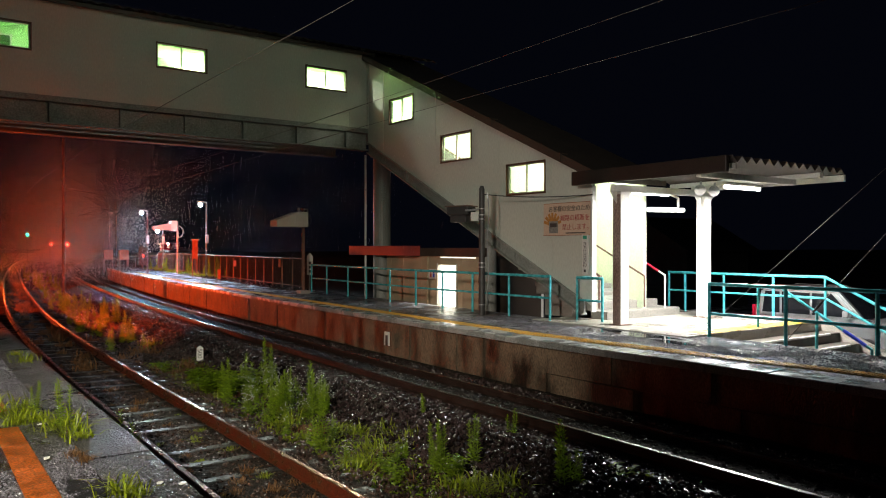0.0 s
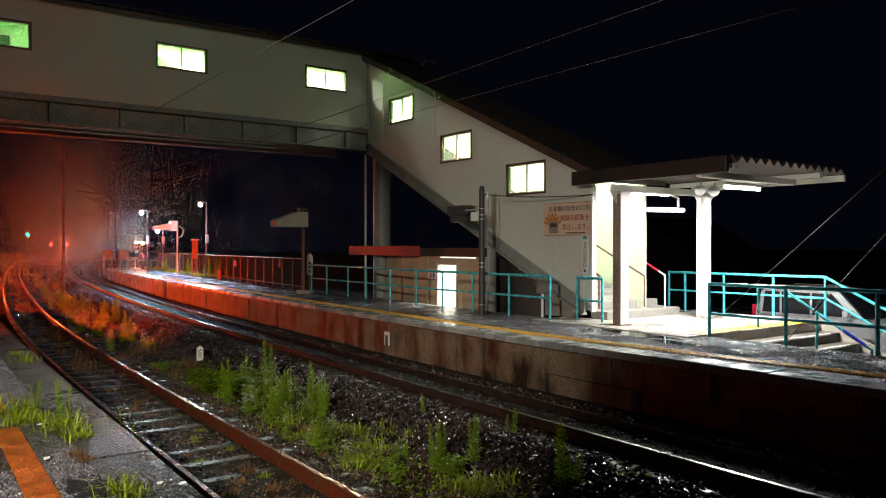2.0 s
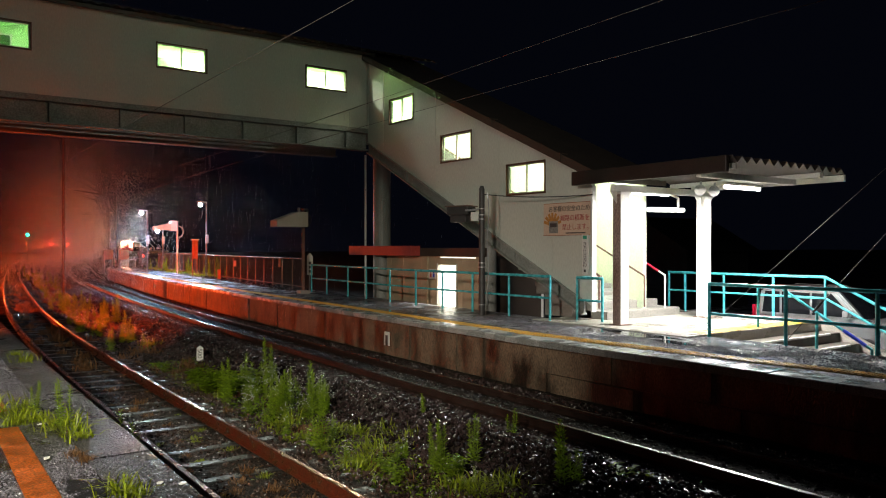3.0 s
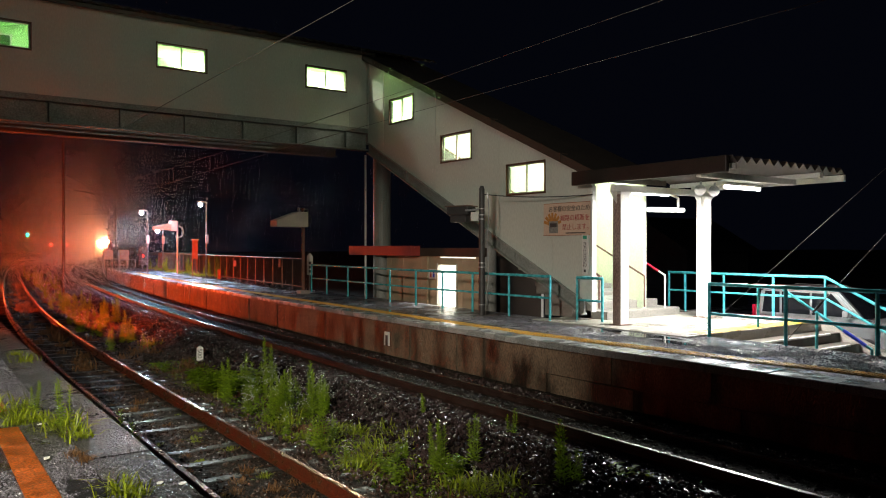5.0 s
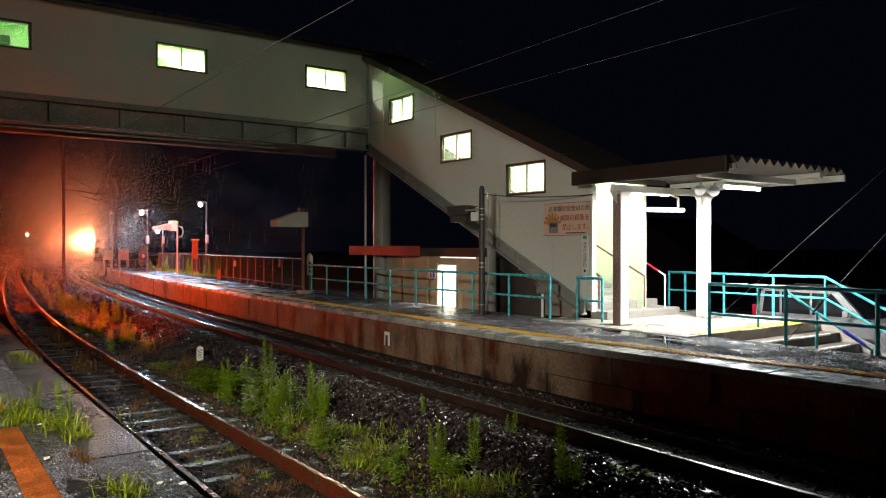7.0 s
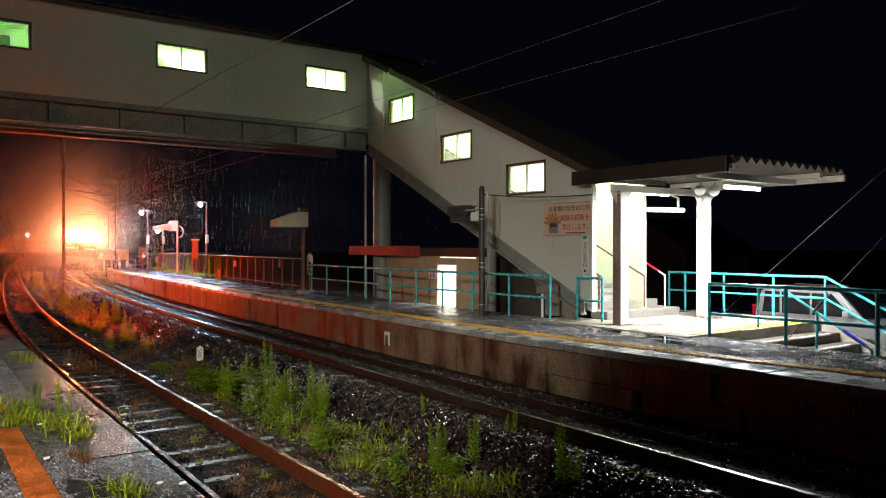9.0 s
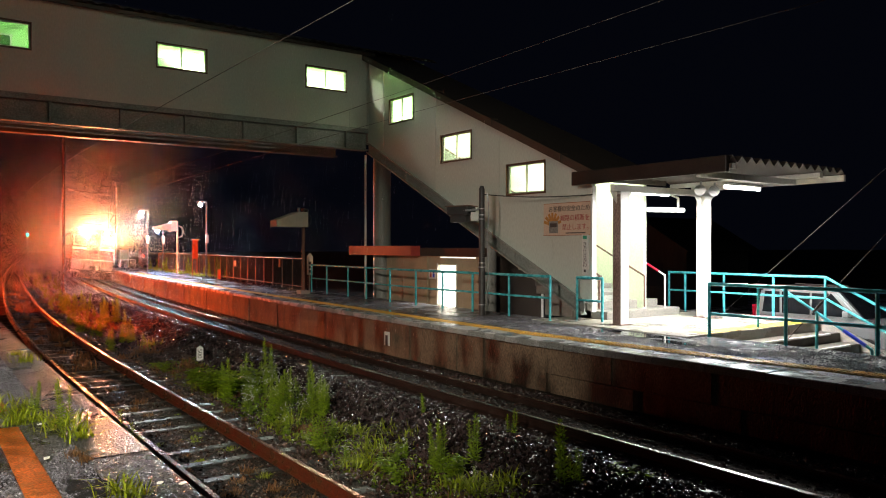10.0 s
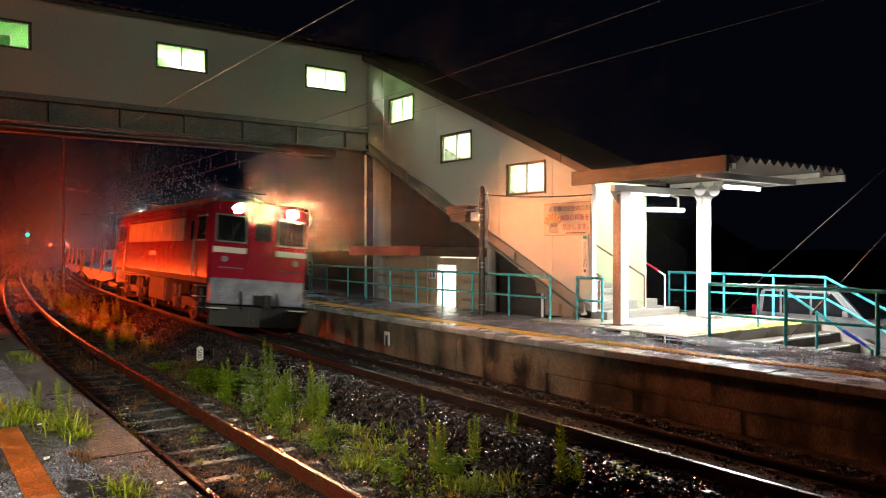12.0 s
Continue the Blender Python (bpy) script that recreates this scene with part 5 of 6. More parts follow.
def tall_weed(g, h, flowers):
    w = thing("tall_weed", "green tall weed with narrow leaves between the tracks", "weed", group="weeds between the tracks")
    v, f, fv, ff = [], [], [], []
    bm = B()
    for k in range(g.randint(2, 4)):
        hh = h * g.uniform(0.6, 1.05)
        foot = Vector((g.uniform(-0.09, 0.09), g.uniform(-0.09, 0.09), 0))
        lean = Vector((g.uniform(-0.12, 0.12), g.uniform(-0.12, 0.12), 1))
        rod(bm, foot, foot + lean * hh, 0.006, 0.003, 5)
        n = int(60 * hh / 0.7)
        for i in range(n):
            t = 0.12 + 0.88 * i / n
            a = i * 2.4 + g.uniform(-0.3, 0.3)
            up = 0.5 + 0.9 * t
            ln = (0.13 - 0.06 * t) * g.uniform(0.7, 1.2)
            leaf(v, f, foot + lean * hh * t, Vector((math.cos(a), math.sin(a), up)), ln, ln * 0.22, 0.3)
        if flowers:
            for i in range(16):
                c = foot + lean * hh * g.uniform(0.85, 1.05) + Vector((g.uniform(-0.12, 0.12), g.uniform(-0.12, 0.12), g.uniform(-0.03, 0.05)))
                n0, r = len(fv), 0.009
                fv += [c + Vector((r, 0, 0)), c + Vector((0, r, 0)), c + Vector((-r, 0, 0)), c + Vector((0, -r, 0)), c + Vector((0, 0, r))]
                ff += [(n0, n0 + 1, n0 + 4), (n0 + 1, n0 + 2, n0 + 4), (n0 + 2, n0 + 3, n0 + 4), (n0 + 3, n0, n0 + 4)]
    tagged(part("stem", bm, M_LEAF, w), kind="stuff")
    tagged(from_lists("foliage", v, f, M_LEAF, w), kind="stuff")
    if flowers:
        tagged(from_lists("blossom", fv, ff, M_FLOWER, w), kind="stuff")
    return w


def broad_weed(g, h):
    """A low bushy weed with wide leaves."""
    w = thing("broad_weed", "bright green low weed with broad leaves", "weed", group="weeds between the tracks")
    v, f = [], []
    bm = B()
    for k in range(7):
        a, tilt = g.uniform(0, 6.28), g.uniform(0.1, 0.6)
        way = Vector((math.cos(a) * tilt, math.sin(a) * tilt, 1))
        rod(bm, (0, 0, 0), way * h, 0.005, 0.003, 5)
        for i in range(14):
            t = 0.25 + 0.75 * i / 14
            b = i * 2.4 + g.uniform(-0.4, 0.4)
            ln = g.uniform(0.06, 0.13)
            leaf(v, f, way * h * t, Vector((math.cos(b), math.sin(b), 0.35)), ln, ln * 0.5, 0.3)
    tagged(part("stem", bm, M_LEAF, w), kind="stuff")
    tagged(from_lists("foliage", v, f, M_LEAF, w), kind="stuff")
    return w


def tuft(g, h, n, material, name, label):
    w = thing(name, label, "grass", group="grass tufts")
    v, f = [], []
    for i in range(n):
        a, sp = g.uniform(0, 6.28), g.uniform(0.15, 1.5)
        b = Vector((g.gauss(0, 0.08), g.gauss(0, 0.08), 0))
        way = Vector((math.cos(a) * sp, math.sin(a) * sp, 1)).normalized()
        ln = h * g.uniform(0.5, 1.1)
        side = Vector((-math.sin(a), math.cos(a), 0)) * 0.007
        p1, p2 = b + way * ln * 0.55, b + way * ln * 0.8 + Vector((math.cos(a), math.sin(a), -0.35)) * ln * 0.3 * sp
        k = len(v)
        v += [b - side, b + side, p1 + side, p1 - side, p2]
        f += [(k, k + 1, k + 2, k + 3), (k + 3, k + 2, k + 4)]
    tagged(from_lists("grass_clump", v, f, material, w), kind="stuff")
    return w


g = random.Random(11)
talls = [tall_weed(g, h, fl) for h, fl in ((0.85, False), (0.6, True), (0.75, False), (0.5, True), (0.95, False))]
tufts = [tuft(g, h, n, M_GRASS, "grass_tuft", "green grass tuft beside the siding") for h, n in ((0.32, 60), (0.45, 50), (0.22, 70))]
dry = tuft(g, 0.2, 70, M_DRY, "dry_tuft", "dry brown grass tuft beside the siding")


broads = [broad_weed(g, 0.3), broad_weed(g, 0.22)]


def put(ob, x, y, z, s=1.0):
    return Matrix.Translation((x, y, z)) @ Matrix.Rotation(g.uniform(0, 6.28), 4, "Z") @ Matrix.Diagonal((s, s, g.uniform(0.85, 1.15) * s, 1))


def plant(ob, x, y, z, s=1.0):
    c = copy_thing(ob, put(ob, x, y, z, s))
    c.matrix_basis = put(ob, x, y, z, s)
    return c


def bed(y):
    """The strip between siding and ballast shoulder at y."""
    return siding(y).x + 0.9, track(y).x - 2.05


# the flowering clump, with broad-leaved plants before it
for x, y in ((5.17, 13.0), (5.0, 12.0), (4.9, 11.3), (4.96, 11.0), (5.14, 10.9), (5.4, 10.95), (5.5, 13.4), (4.95, 12.9), (5.3, 12.2), (5.55, 11.6)):
    for k in range(3):
        plant(g.choice((talls[0], talls[1], talls[1], talls[2], talls[3])), x + g.uniform(-0.22, 0.22), y + g.uniform(-0.35, 0.35), -0.32, g.uniform(0.7, 1.12))
for x, y in ((4.51, 13.8), (4.77, 14.0), (4.68, 13.3), (5.07, 13.8), (4.65, 14.8), (4.6, 13.0), (4.85, 13.6)):
    for k in range(3):
        plant(broads[k % 2], x + g.uniform(-0.15, 0.15), y + g.uniform(-0.25, 0.25), -0.32, g.uniform(0.9, 1.5))
# single tall stalks along the ballast shoulder
for x, y, s in ((5.61, 7.2, 0.75), (6.44, 7.5, 0.65), (5.82, 5.85, 1.05), (5.86, 5.75, 0.75), (5.2, 7.2, 0.8), (5.25, 7.45, 0.7), (5.08, 7.3, 0.6), (6.2, 9.1, 0.6)):
    plant(talls[0], x, y, -0.33, s)
for x, y, s in ((4.63, 7.6, 0.8), (6.34, 5.42, 1.3), (6.36, 5.35, 1.0), (4.49, 7.2, 0.7), (5.1, 7.0, 0.9), (5.3, 7.1, 0.8), (4.9, 7.9, 0.6), (4.3, 8.6, 0.6)):
    plant(broads[0], x, y, -0.32, s)
# grass clumps
for x, y in ((5.17, 9.5), (4.93, 8.6), (5.63, 9.2), (5.23, 8.4), (5.73, 8.75), (4.51, 9.25), (4.38, 9.5), (4.16, 7.95), (4.49, 8.0), (5.45, 6.3), (5.73, 6.3), (5.04, 6.55), (6.71, 5.15), (4.18, 10.2), (4.66, 10.7)):
    for k in range(3):
        plant(g.choice(tufts), x + g.uniform(-0.14, 0.14), y + g.uniform(-0.2, 0.2), -0.32, g.uniform(0.6, 1.15))
for i in range(46):
    y = g.uniform(4.0, 15.0)
    a, b = bed(y)
    plant(g.choice((broads[0], broads[1], talls[1], talls[3], tufts[2])), g.uniform(a + 0.1, b), y, -0.32, g.uniform(0.3, 0.6))
for i in range(40):
    y = g.uniform(4.0, 15.0)
    a, b = bed(y)
    plant(dry, g.uniform(a, b), y, -0.32, g.uniform(0.5, 1.0))
for i in range(110):
    y = g.uniform(16, 46)
    x = siding(y).x + g.choice((g.uniform(-0.45, 0.45), g.uniform(0.8, 2.3), g.uniform(0.8, 2.3)))
    plant(dry, x, y, -0.2 if x < siding(y).x + 0.6 else -0.3, g.uniform(0.8, 2.0))
for i in range(80):
    y = g.uniform(3, 18)
    o = g.uniform(-0.45, 1.9)
    plant(dry, siding(y).x + o, y, -0.2 if o < 1.2 else -0.3, g.uniform(0.35, 0.8))
for i in range(16):
    y = g.uniform(4, 12)
    plant(tufts[2], siding(y).x + g.uniform(-0.4, 0.45), y, -0.2, g.uniform(0.3, 0.5))
for i in range(110):
    y = 20 + 60 * g.random() ** 1.2
    a, b = siding(y).x + 0.8, track(y).x - 2.2
    plant(g.choice((talls[2], dry, tufts[0], talls[3])), g.uniform(a, max(a + 0.3, b)), y, -0.33, g.uniform(0.9, 1.5))
for x, y, s, k in ((0.86, 7.9, 0.8, 0), (0.98, 7.75, 0.7, 2), (0.72, 8.15, 0.9, 1), (1.06, 7.3, 0.7, 0), (1.14, 7.0, 0.8, 1), (1.18, 6.8, 0.7, 2), (1.12, 5.15, 0.7, 0), (1.2, 5.05, 0.6, 2), (1.33, 11.8, 0.8, 0), (0.8, 7.7, 0.6, 2), (0.92, 8.2, 0.6, 1), (1.3, 12.6, 0.6, 2)):
    plant(tufts[k], x, y, LZ, s)
for x, y, s in ((1.12, 7.05, 0.62), (0.95, 7.95, 0.45)):
    plant(talls[0], x, y, LZ, s)
plant(dry, 1.08, 6.1, LZ, 0.5), plant(dry, 1.05, 6.3, LZ, 0.45), plant(talls[1], 2.15, 9.4, -0.2, 1.05), plant(talls[3], 2.15, 9.0, -0.2, 1.05)
for i in range(45):
    y = g.uniform(38, 60)
    plant(g.choice(tufts + [talls[2]]), track(y, 4.1 + g.uniform(-0.2, 0.9)).x, y, PZ - 0.05 if g.random() < 0.5 else PZ - 0.02, g.uniform(0.8, 1.5))
for i, t in enumerate(talls + tufts + [dry] + broads):
    yy0 = 9.0 + i * 0.8
    t.matrix_basis = put(t, bed(yy0)[0] + 0.5, yy0, -0.32, 0.9)
# low ground cover
v, f = [], []
for i in range(9000):
    y = g.uniform(2.5, 18)
    a, b = bed(y)
    c = Vector((a - 0.1 + (b - a + 0.2) * g.random(), y, -0.31))
    an = g.uniform(0, 6.28)
    leaf(v, f, c, Vector((math.cos(an), math.sin(an), g.uniform(0.4, 2.0))), g.uniform(0.05, 0.15), g.uniform(0.012, 0.045), 0.3)
me = bpy.data.meshes.new("ground_cover")
me.from_pydata([tuple(p) for p in v], [], f)
me.materials.append(M_LEAF)
tagged(new("ground_cover", me), "low green ground cover between the tracks", "undergrowth", kind="stuff")
spots = [(12.3 + 0.086 * (y - 28) + g.uniform(-0.5, 0.25), y, PZ - 0.01) for y in [g.uniform(26, 43) for _ in range(900)]]
stones("platform_gravel", "loose pale gravel at the foot of the fence", spots, 0.05, M_STONE)

# puddles
def puddle(x, y, z, rx, ry, seed):
    g2 = random.Random(seed)
    bm, n = B(), 36
    ph = [g2.uniform(0, 6.28) for _ in range(4)]
    ring = []
    for i in range(n):
        a = i / n * 2 * math.pi
        k = 1 + 0.2 * math.sin(2 * a + ph[0]) + 0.14 * math.sin(3 * a + ph[1]) + 0.09 * math.sin(5 * a + ph[2]) + 0.06 * math.sin(9 * a + ph[3])
        ring.append((x + rx * k * math.cos(a), y + ry * k * math.sin(a)))
    prism(bm, ring, z, z + 0.003, "z")
    return tagged(new("puddle", mesh_of("puddle", bm, M_PUDDLE)), "shallow rain puddle on the platform", "puddle", "puddles")


for k, (x, y, z, rx, ry) in enumerate(((11.15, 9.35, PZ - 0.011, 0.3, 0.75), (11.2, 10.2, PZ - 0.011, 0.22, 0.5), (10.75, 8.2, PZ - 0.011, 0.16, 0.5), (10.6, 40.0, PZ - 0.011, 0.35, 1.4), (10.8, 33.0, PZ - 0.011, 0.3, 1.6), (11.4, 46.0, PZ - 0.011, 0.4, 1.5), (10.1, 16.6, PZ - 0.011, 0.25, 0.6), (0.98, 5.35, LZ + 0.002, 0.12, 0.3))):
    puddle(x, y, z, rx, ry, k)

# litter on the near platform
for x, y, r in ((0.98, 7.55, 20), (0.85, 6.3, 70), (1.5, 5.1, 10), (1.38, 5.2, 40)):
    lt = thing("litter", "scrap of pale paper lying on the platform", "litter", pose(x, y, LZ + 0.012, 0, 0, r), group="paper scraps")
    bm = B()
    ring = [(0.045 * math.cos(a) * g.uniform(0.5, 1.1), 0.024 * math.sin(a) * g.uniform(0.5, 1.2)) for a in (0.2, 1.0, 1.7, 2.5, 3.3, 4.2, 5.1, 5.8)]
    lower = [bm.verts.new((u, w, 0.0)) for u, w in ring]
    upper = [bm.verts.new((u, w, 0.002 + g.uniform(0.0, 0.006))) for u, w in ring]
    bm.faces.new(upper)
    bm.faces.new(lower[::-1])
    for k in range(8):
        bm.faces.new((lower[k], lower[(k + 1) % 8], upper[(k + 1) % 8], upper[k]))
    part("scrap", bm, M_WHITE, lt)

# ---- rain and mist caught in the lights ----
def drops(name, label, seed, count, s0, s1, lo, hi, length, wide, material, mid=-0.6, spread=1.9):
    """Tiny falling drops over the line, one mesh; each drop is a sliver."""
    gr = np.random.default_rng(seed)
    s = s0 + (s1 - s0) * gr.beta(1.5, 1.4, count)
    o = gr.normal(mid, spread, count)
    o = np.where(o > 1.6, -o, o)
    z = np.abs(gr.normal((lo + hi) / 2, (hi - lo) / 2.6, count)) + 0.2
    r = RADIUS - o
    cx, cy = CENTRE_X + RADIUS - r * np.cos(s / RADIUS), r * np.sin(s / RADIUS)
    ln, wd = length * gr.uniform(0.6, 1.4, count), wide * (0.3 + s / 60) * gr.uniform(0.7, 1.3, count)
    ta = gr.uniform(0, math.pi, count)
    dx, dy = np.cos(ta) * wd, np.sin(ta) * wd
    v = np.stack([np.stack([cx - dx, cy - dy, z], 1), np.stack([cx + dx, cy + dy, z], 1), np.stack([cx + 0.1 * ln, cy, z + ln], 1)], 1).reshape(-1, 3)
    me = bpy.data.meshes.new(name)
    me.vertices.add(3 * count)
    me.loops.add(3 * count)
    me.polygons.add(count)
    me.vertices.foreach_set("co", v.ravel())
    me.loops.foreach_set("vertex_index", np.arange(3 * count))
    me.polygons.foreach_set("loop_start", np.arange(count) * 3)
    me.update(calc_edges=True)
    me.materials.append(material)
    return tagged(new(name, me), label, "rain", kind="stuff")


RAIN = drops("rain", "fine falling rain streaks lit by the lamps", 3, 2500, 10, 22, 1.0, 5.2, 0.2, 0.0008, M_RAIN, 0.4)
MIST = drops("rain_mist", "fine drifting rain mist over the line", 4, 900000, 28, 165, 0.6, 9.0, 0.06, 0.0023, M_MIST, -1.0, 3.0)



def halo_drops(count, reach, spread):
    """Rain drops added before the locomotive's front as its headlights' halo, thickest at them; the front stands at y =
    0 and looks towards -y.
    """
    gr = np.random.default_rng(9)
    r = 0.3 + reach * gr.uniform(0, 1, count) ** 0.34
    a, th = gr.uniform(0, 2 * math.pi, count), radians(spread) * gr.uniform(0, 1, count) ** 0.6
    x = np.where(gr.uniform(0, 1, count) < 0.5, -0.76, 0.76) + r * np.sin(th) * np.cos(a)
    y, z = -0.2 - r * np.cos(th), 3.32 + r * np.sin(th) * np.sin(a)
    ok = (z > 0.1) & (z < 6.4) & (abs(x) < 3.4)
    x, y, z = x[ok], y[ok], z[ok]
    n = len(x)
    p = np.stack([x, y, z], 1)
    u, w = gr.normal(0, 1, (n, 3)), gr.normal(0, 1, (n, 3))
    u /= np.linalg.norm(u, axis=1)[:, None]
    w = np.cross(u, w)
    w /= np.linalg.norm(w, axis=1)[:, None]
    size = 0.0043 * gr.uniform(0.6, 1.4, (n, 1))
    v = np.stack([p - u * size, p + u * size * 0.5 + w * size * 0.8, p + u * size * 0.5 - w * size * 0.8], 1).reshape(-1, 3)
    me = bpy.data.meshes.new("headlight_halo_drops")
    me.vertices.add(3 * n)
    me.loops.add(3 * n)
    me.polygons.add(n)
    me.vertices.foreach_set("co", v.ravel())
    me.loops.foreach_set("vertex_index", np.arange(3 * n))
    me.polygons.foreach_set("loop_start", np.arange(n) * 3)
    me.update(calc_edges=True)
    me.materials.append(M_RAIN)
    return tagged(new("headlight_halo_drops", me), "fine rain drops added before the headlights to give them a halo", "rain", kind="stuff")


HALO_DROPS = halo_drops(95000, 12.0, 17.0)

# ---- the train ----
M_HEADLIGHT = glow("headlight_bulb", (1.0, 0.28, 0.095), 38000)


def rounded(hw, z0, z1, r=0.25, n=5):
    """Half-width, sill and roof of a carbody section with rounded shoulders, as (x, z)."""
    pts = [(-hw, z0), (hw, z0)]
    for i in range(n + 1):
        a = math.pi / 2 * i / n
        pts.append((hw - r + r * math.cos(a), z1 - r + r * math.sin(a)))
    for i in range(n + 1):
        a = math.pi / 2 * (1 + i / n)
        pts.append((-hw + r + r * math.cos(a), z1 - r + r * math.sin(a)))
    return pts


def wheelset(parent, y, r):
    """An axle with two wheels, which turns about its own x axis."""
    ax = new("wheelset", mesh_of("wheelset", rod(B(), (-0.75, 0, 0), (0.75, 0, 0), 0.08), M_BLACK))
    ax.parent = parent
    ax.matrix_basis = pose(0, y, r)
    for k in (-1, 1):
        bm = rod(B(), (k * 0.52, 0, 0), (k * 0.60, 0, 0), r, seg=28)
        rod(bm, (k * 0.60, 0, 0), (k * 0.63, 0, 0), r * 0.4, seg=16)
        for j in range(6):
            a = j * math.pi / 3
            rod(bm, (k * 0.615, 0.2 * math.cos(a), 0.2 * math.sin(a)), (k * 0.615, 0.45 * math.cos(a) * r / 0.56, 0.45 * math.sin(a) * r / 0.56), 0.03, seg=6)
        part("wheel", bm, M_BLACK, ax)
    return ax


AXLES = []


# pale colour that stands for light reflected along the locomotive's side
M_LOUVRE = mat("pale_reflection_louvre", (0.62, 0.58, 0.52), 0.35, 0.15, vary=0.4, scale=3, fine=50, bump=0.1)


def locomotive():
    """Front at y = 0 towards -y, rails at z = 0."""
    root = thing("electric_locomotive", "red electric locomotive with pale grey skirt and white front stripe", "locomotive")
    L, W = 14.3, 1.4
    # carbody with raked front
    sec = rounded(W, 1.42, 3.52)

    rings = []
    for y in (0.0, 0.12, L - 0.12, L):
        k = 0.94 if y in (0.0, L) else 1.0
        rings.append([Vector((x * k, y + (0.16 * max(0, z - 2.3) if y < 1 else -0.16 * max(0, z - 2.3) if y > L - 1 else 0), z)) for x, z in sec])
    body = part("body", sweep(B(), rings), M_REDLOCO, root, "glossy red body shell")
    part("roof", sweep(B(), [[Vector((x * 0.9, y, 3.50 + (z - 1.42) * 0.06)) for x, z in sec] for y in (0.7, L - 0.7)]), M_LOCOROOF, root, "dark grey roof")
    for side in (-1, 1):
        part("gutter", box(B(), side * 1.36 - 0.03, side * 1.36 + 0.03, 0.6, L - 0.6, 3.34, 3.38), M_REDLOCO, root)
        # side windows and grilles
        for y in (3.0, 4.45, 5.9, 7.35, 8.8, 10.25):
            g = part("grille", box(B(), side * 1.405 - 0.008, side * 1.405 + 0.008, y, y + 1.3, 2.42, 3.1), M_LOUVRE, root, "ventilation grille with reflected light put into its pale colour")
            bm = B()
            for j in range(8):
                box(bm, side * 1.418 - 0.012, side * 1.418 + 0.012, y + 0.03, y + 1.27, 2.45 + j * 0.08, 2.475 + j * 0.08)
            for j in range(3):
                box(bm, side * 1.425 - 0.01, side * 1.425 + 0.01, y + 0.3 + j * 0.33, y + 0.33 + j * 0.33, 2.43, 3.09)
            part("louvre", bm, M_LOUVRE, g)
        for y in (0.55, L - 1.35):
            w = part("side_window", box(B(), side * 1.405 - 0.01, side * 1.405 + 0.01, y, y + 0.8, 2.45, 3.08), M_CABGLASS, root, "dark cab side window")
            for z in (2.41, 3.08):
                part("window_frame", box(B(), side * 1.41 - 0.012, side * 1.41 + 0.012, y - 0.04, y + 0.84, z, z + 0.04), M_STEEL, w)
        for y in (1.6, L - 2.25):
            d = part("cab_door", box(B(), side * 1.403 - 0.008, side * 1.403 + 0.008, y, y + 0.65, 1.5, 3.2), M_REDLOCO, root)
            part("handrail", rod(B(), (side * 1.45, y - 0.1, 1.3), (side * 1.45, y - 0.1, 2.5), 0.015), M_STEEL, d)
            part("door_window", box(B(), side * 1.413 - 0.005, side * 1.413 + 0.005, y + 0.12, y + 0.53, 2.45, 3.0), M_CABGLASS, d)
        for y in (1.4, L - 1.4):
            for z in (0.55, 0.85, 1.15):
                part("footstep", box(B(), side * 1.2 - 0.14, side * 1.2 + 0.14, y - 0.2, y + 0.2, z, z + 0.025), M_STEEL, root)
        bm = B()
        for j in range(26):
            box(bm, side * 1.40 - 0.01, side * 1.40 + 0.01, 2.9 + j * 0.32, 3.06 + j * 0.32, 3.17, 3.27)
        part("upper_vent", bm, M_LOCOROOF, root, "row of dark upper vents")
        part("roof_edge", box(B(), side * 1.22 - 0.02, side * 1.22 + 0.02, 0.5, L - 0.5, 3.53, 3.60), M_LOUVRE, root, "roof edge strip with its bright line put into the colour")
        part("sole_bar", box(B(), side * 1.3 - 0.06, side * 1.3 + 0.06, 0.2, L - 0.2, 1.26, 1.42), M_BLACK, root)
        part("number_bar", box(B(), side * 1.408 - 0.006, side * 1.408 + 0.006, 6.6, 7.5, 1.95, 2.1), M_WHITE, root, "white bars of a running number")
    # ends
    for y, k in ((0.0, -1), (L, 1)):
        f = (lambda a: y + k * a)
        lo, hi = sorted((f(-0.02), f(0.05)))
        part("front_skirt", box(B(), -1.3, 1.3, lo - (0 if k < 0 else 0.3), hi + (0.3 if k < 0 else 0), 0.74, 1.44, bevel=0.04), M_GREYLOCO, root, "pale grey scuffed front skirt")
        part("snow_plough", prism(B(), [(-1.25, y + k * -0.1), (0.0, y + k * 0.28), (1.25, y + k * -0.1), (1.1, y + k * -0.3), (-1.1, y + k * -0.3)], 0.16, 0.7, "z"), M_BLACK, root)
        for s in (-1, 1):
            part("front_stripe", box(B(), *sorted((s * 0.42, s * 1.32)), *sorted((f(-0.02), f(0.035))), 2.12, 2.27), M_WHITE, root, "white front stripe")
            wd = part("windscreen", prism(B(), [(f(0.015), 2.44), (f(-0.10), 3.12), (f(-0.16), 3.12), (f(-0.06), 2.44)], *sorted((s * 0.46, s * 1.24))), M_CABGLASS, root, "dark raked windscreen")
            for z0, k0 in ((2.40, 0.02), (3.12, -0.10)):
                part("window_frame", box(B(), *sorted((s * 0.43, s * 1.27)), *sorted((f(k0), f(k0 - 0.05))), z0, z0 + 0.04), M_STEEL, wd)
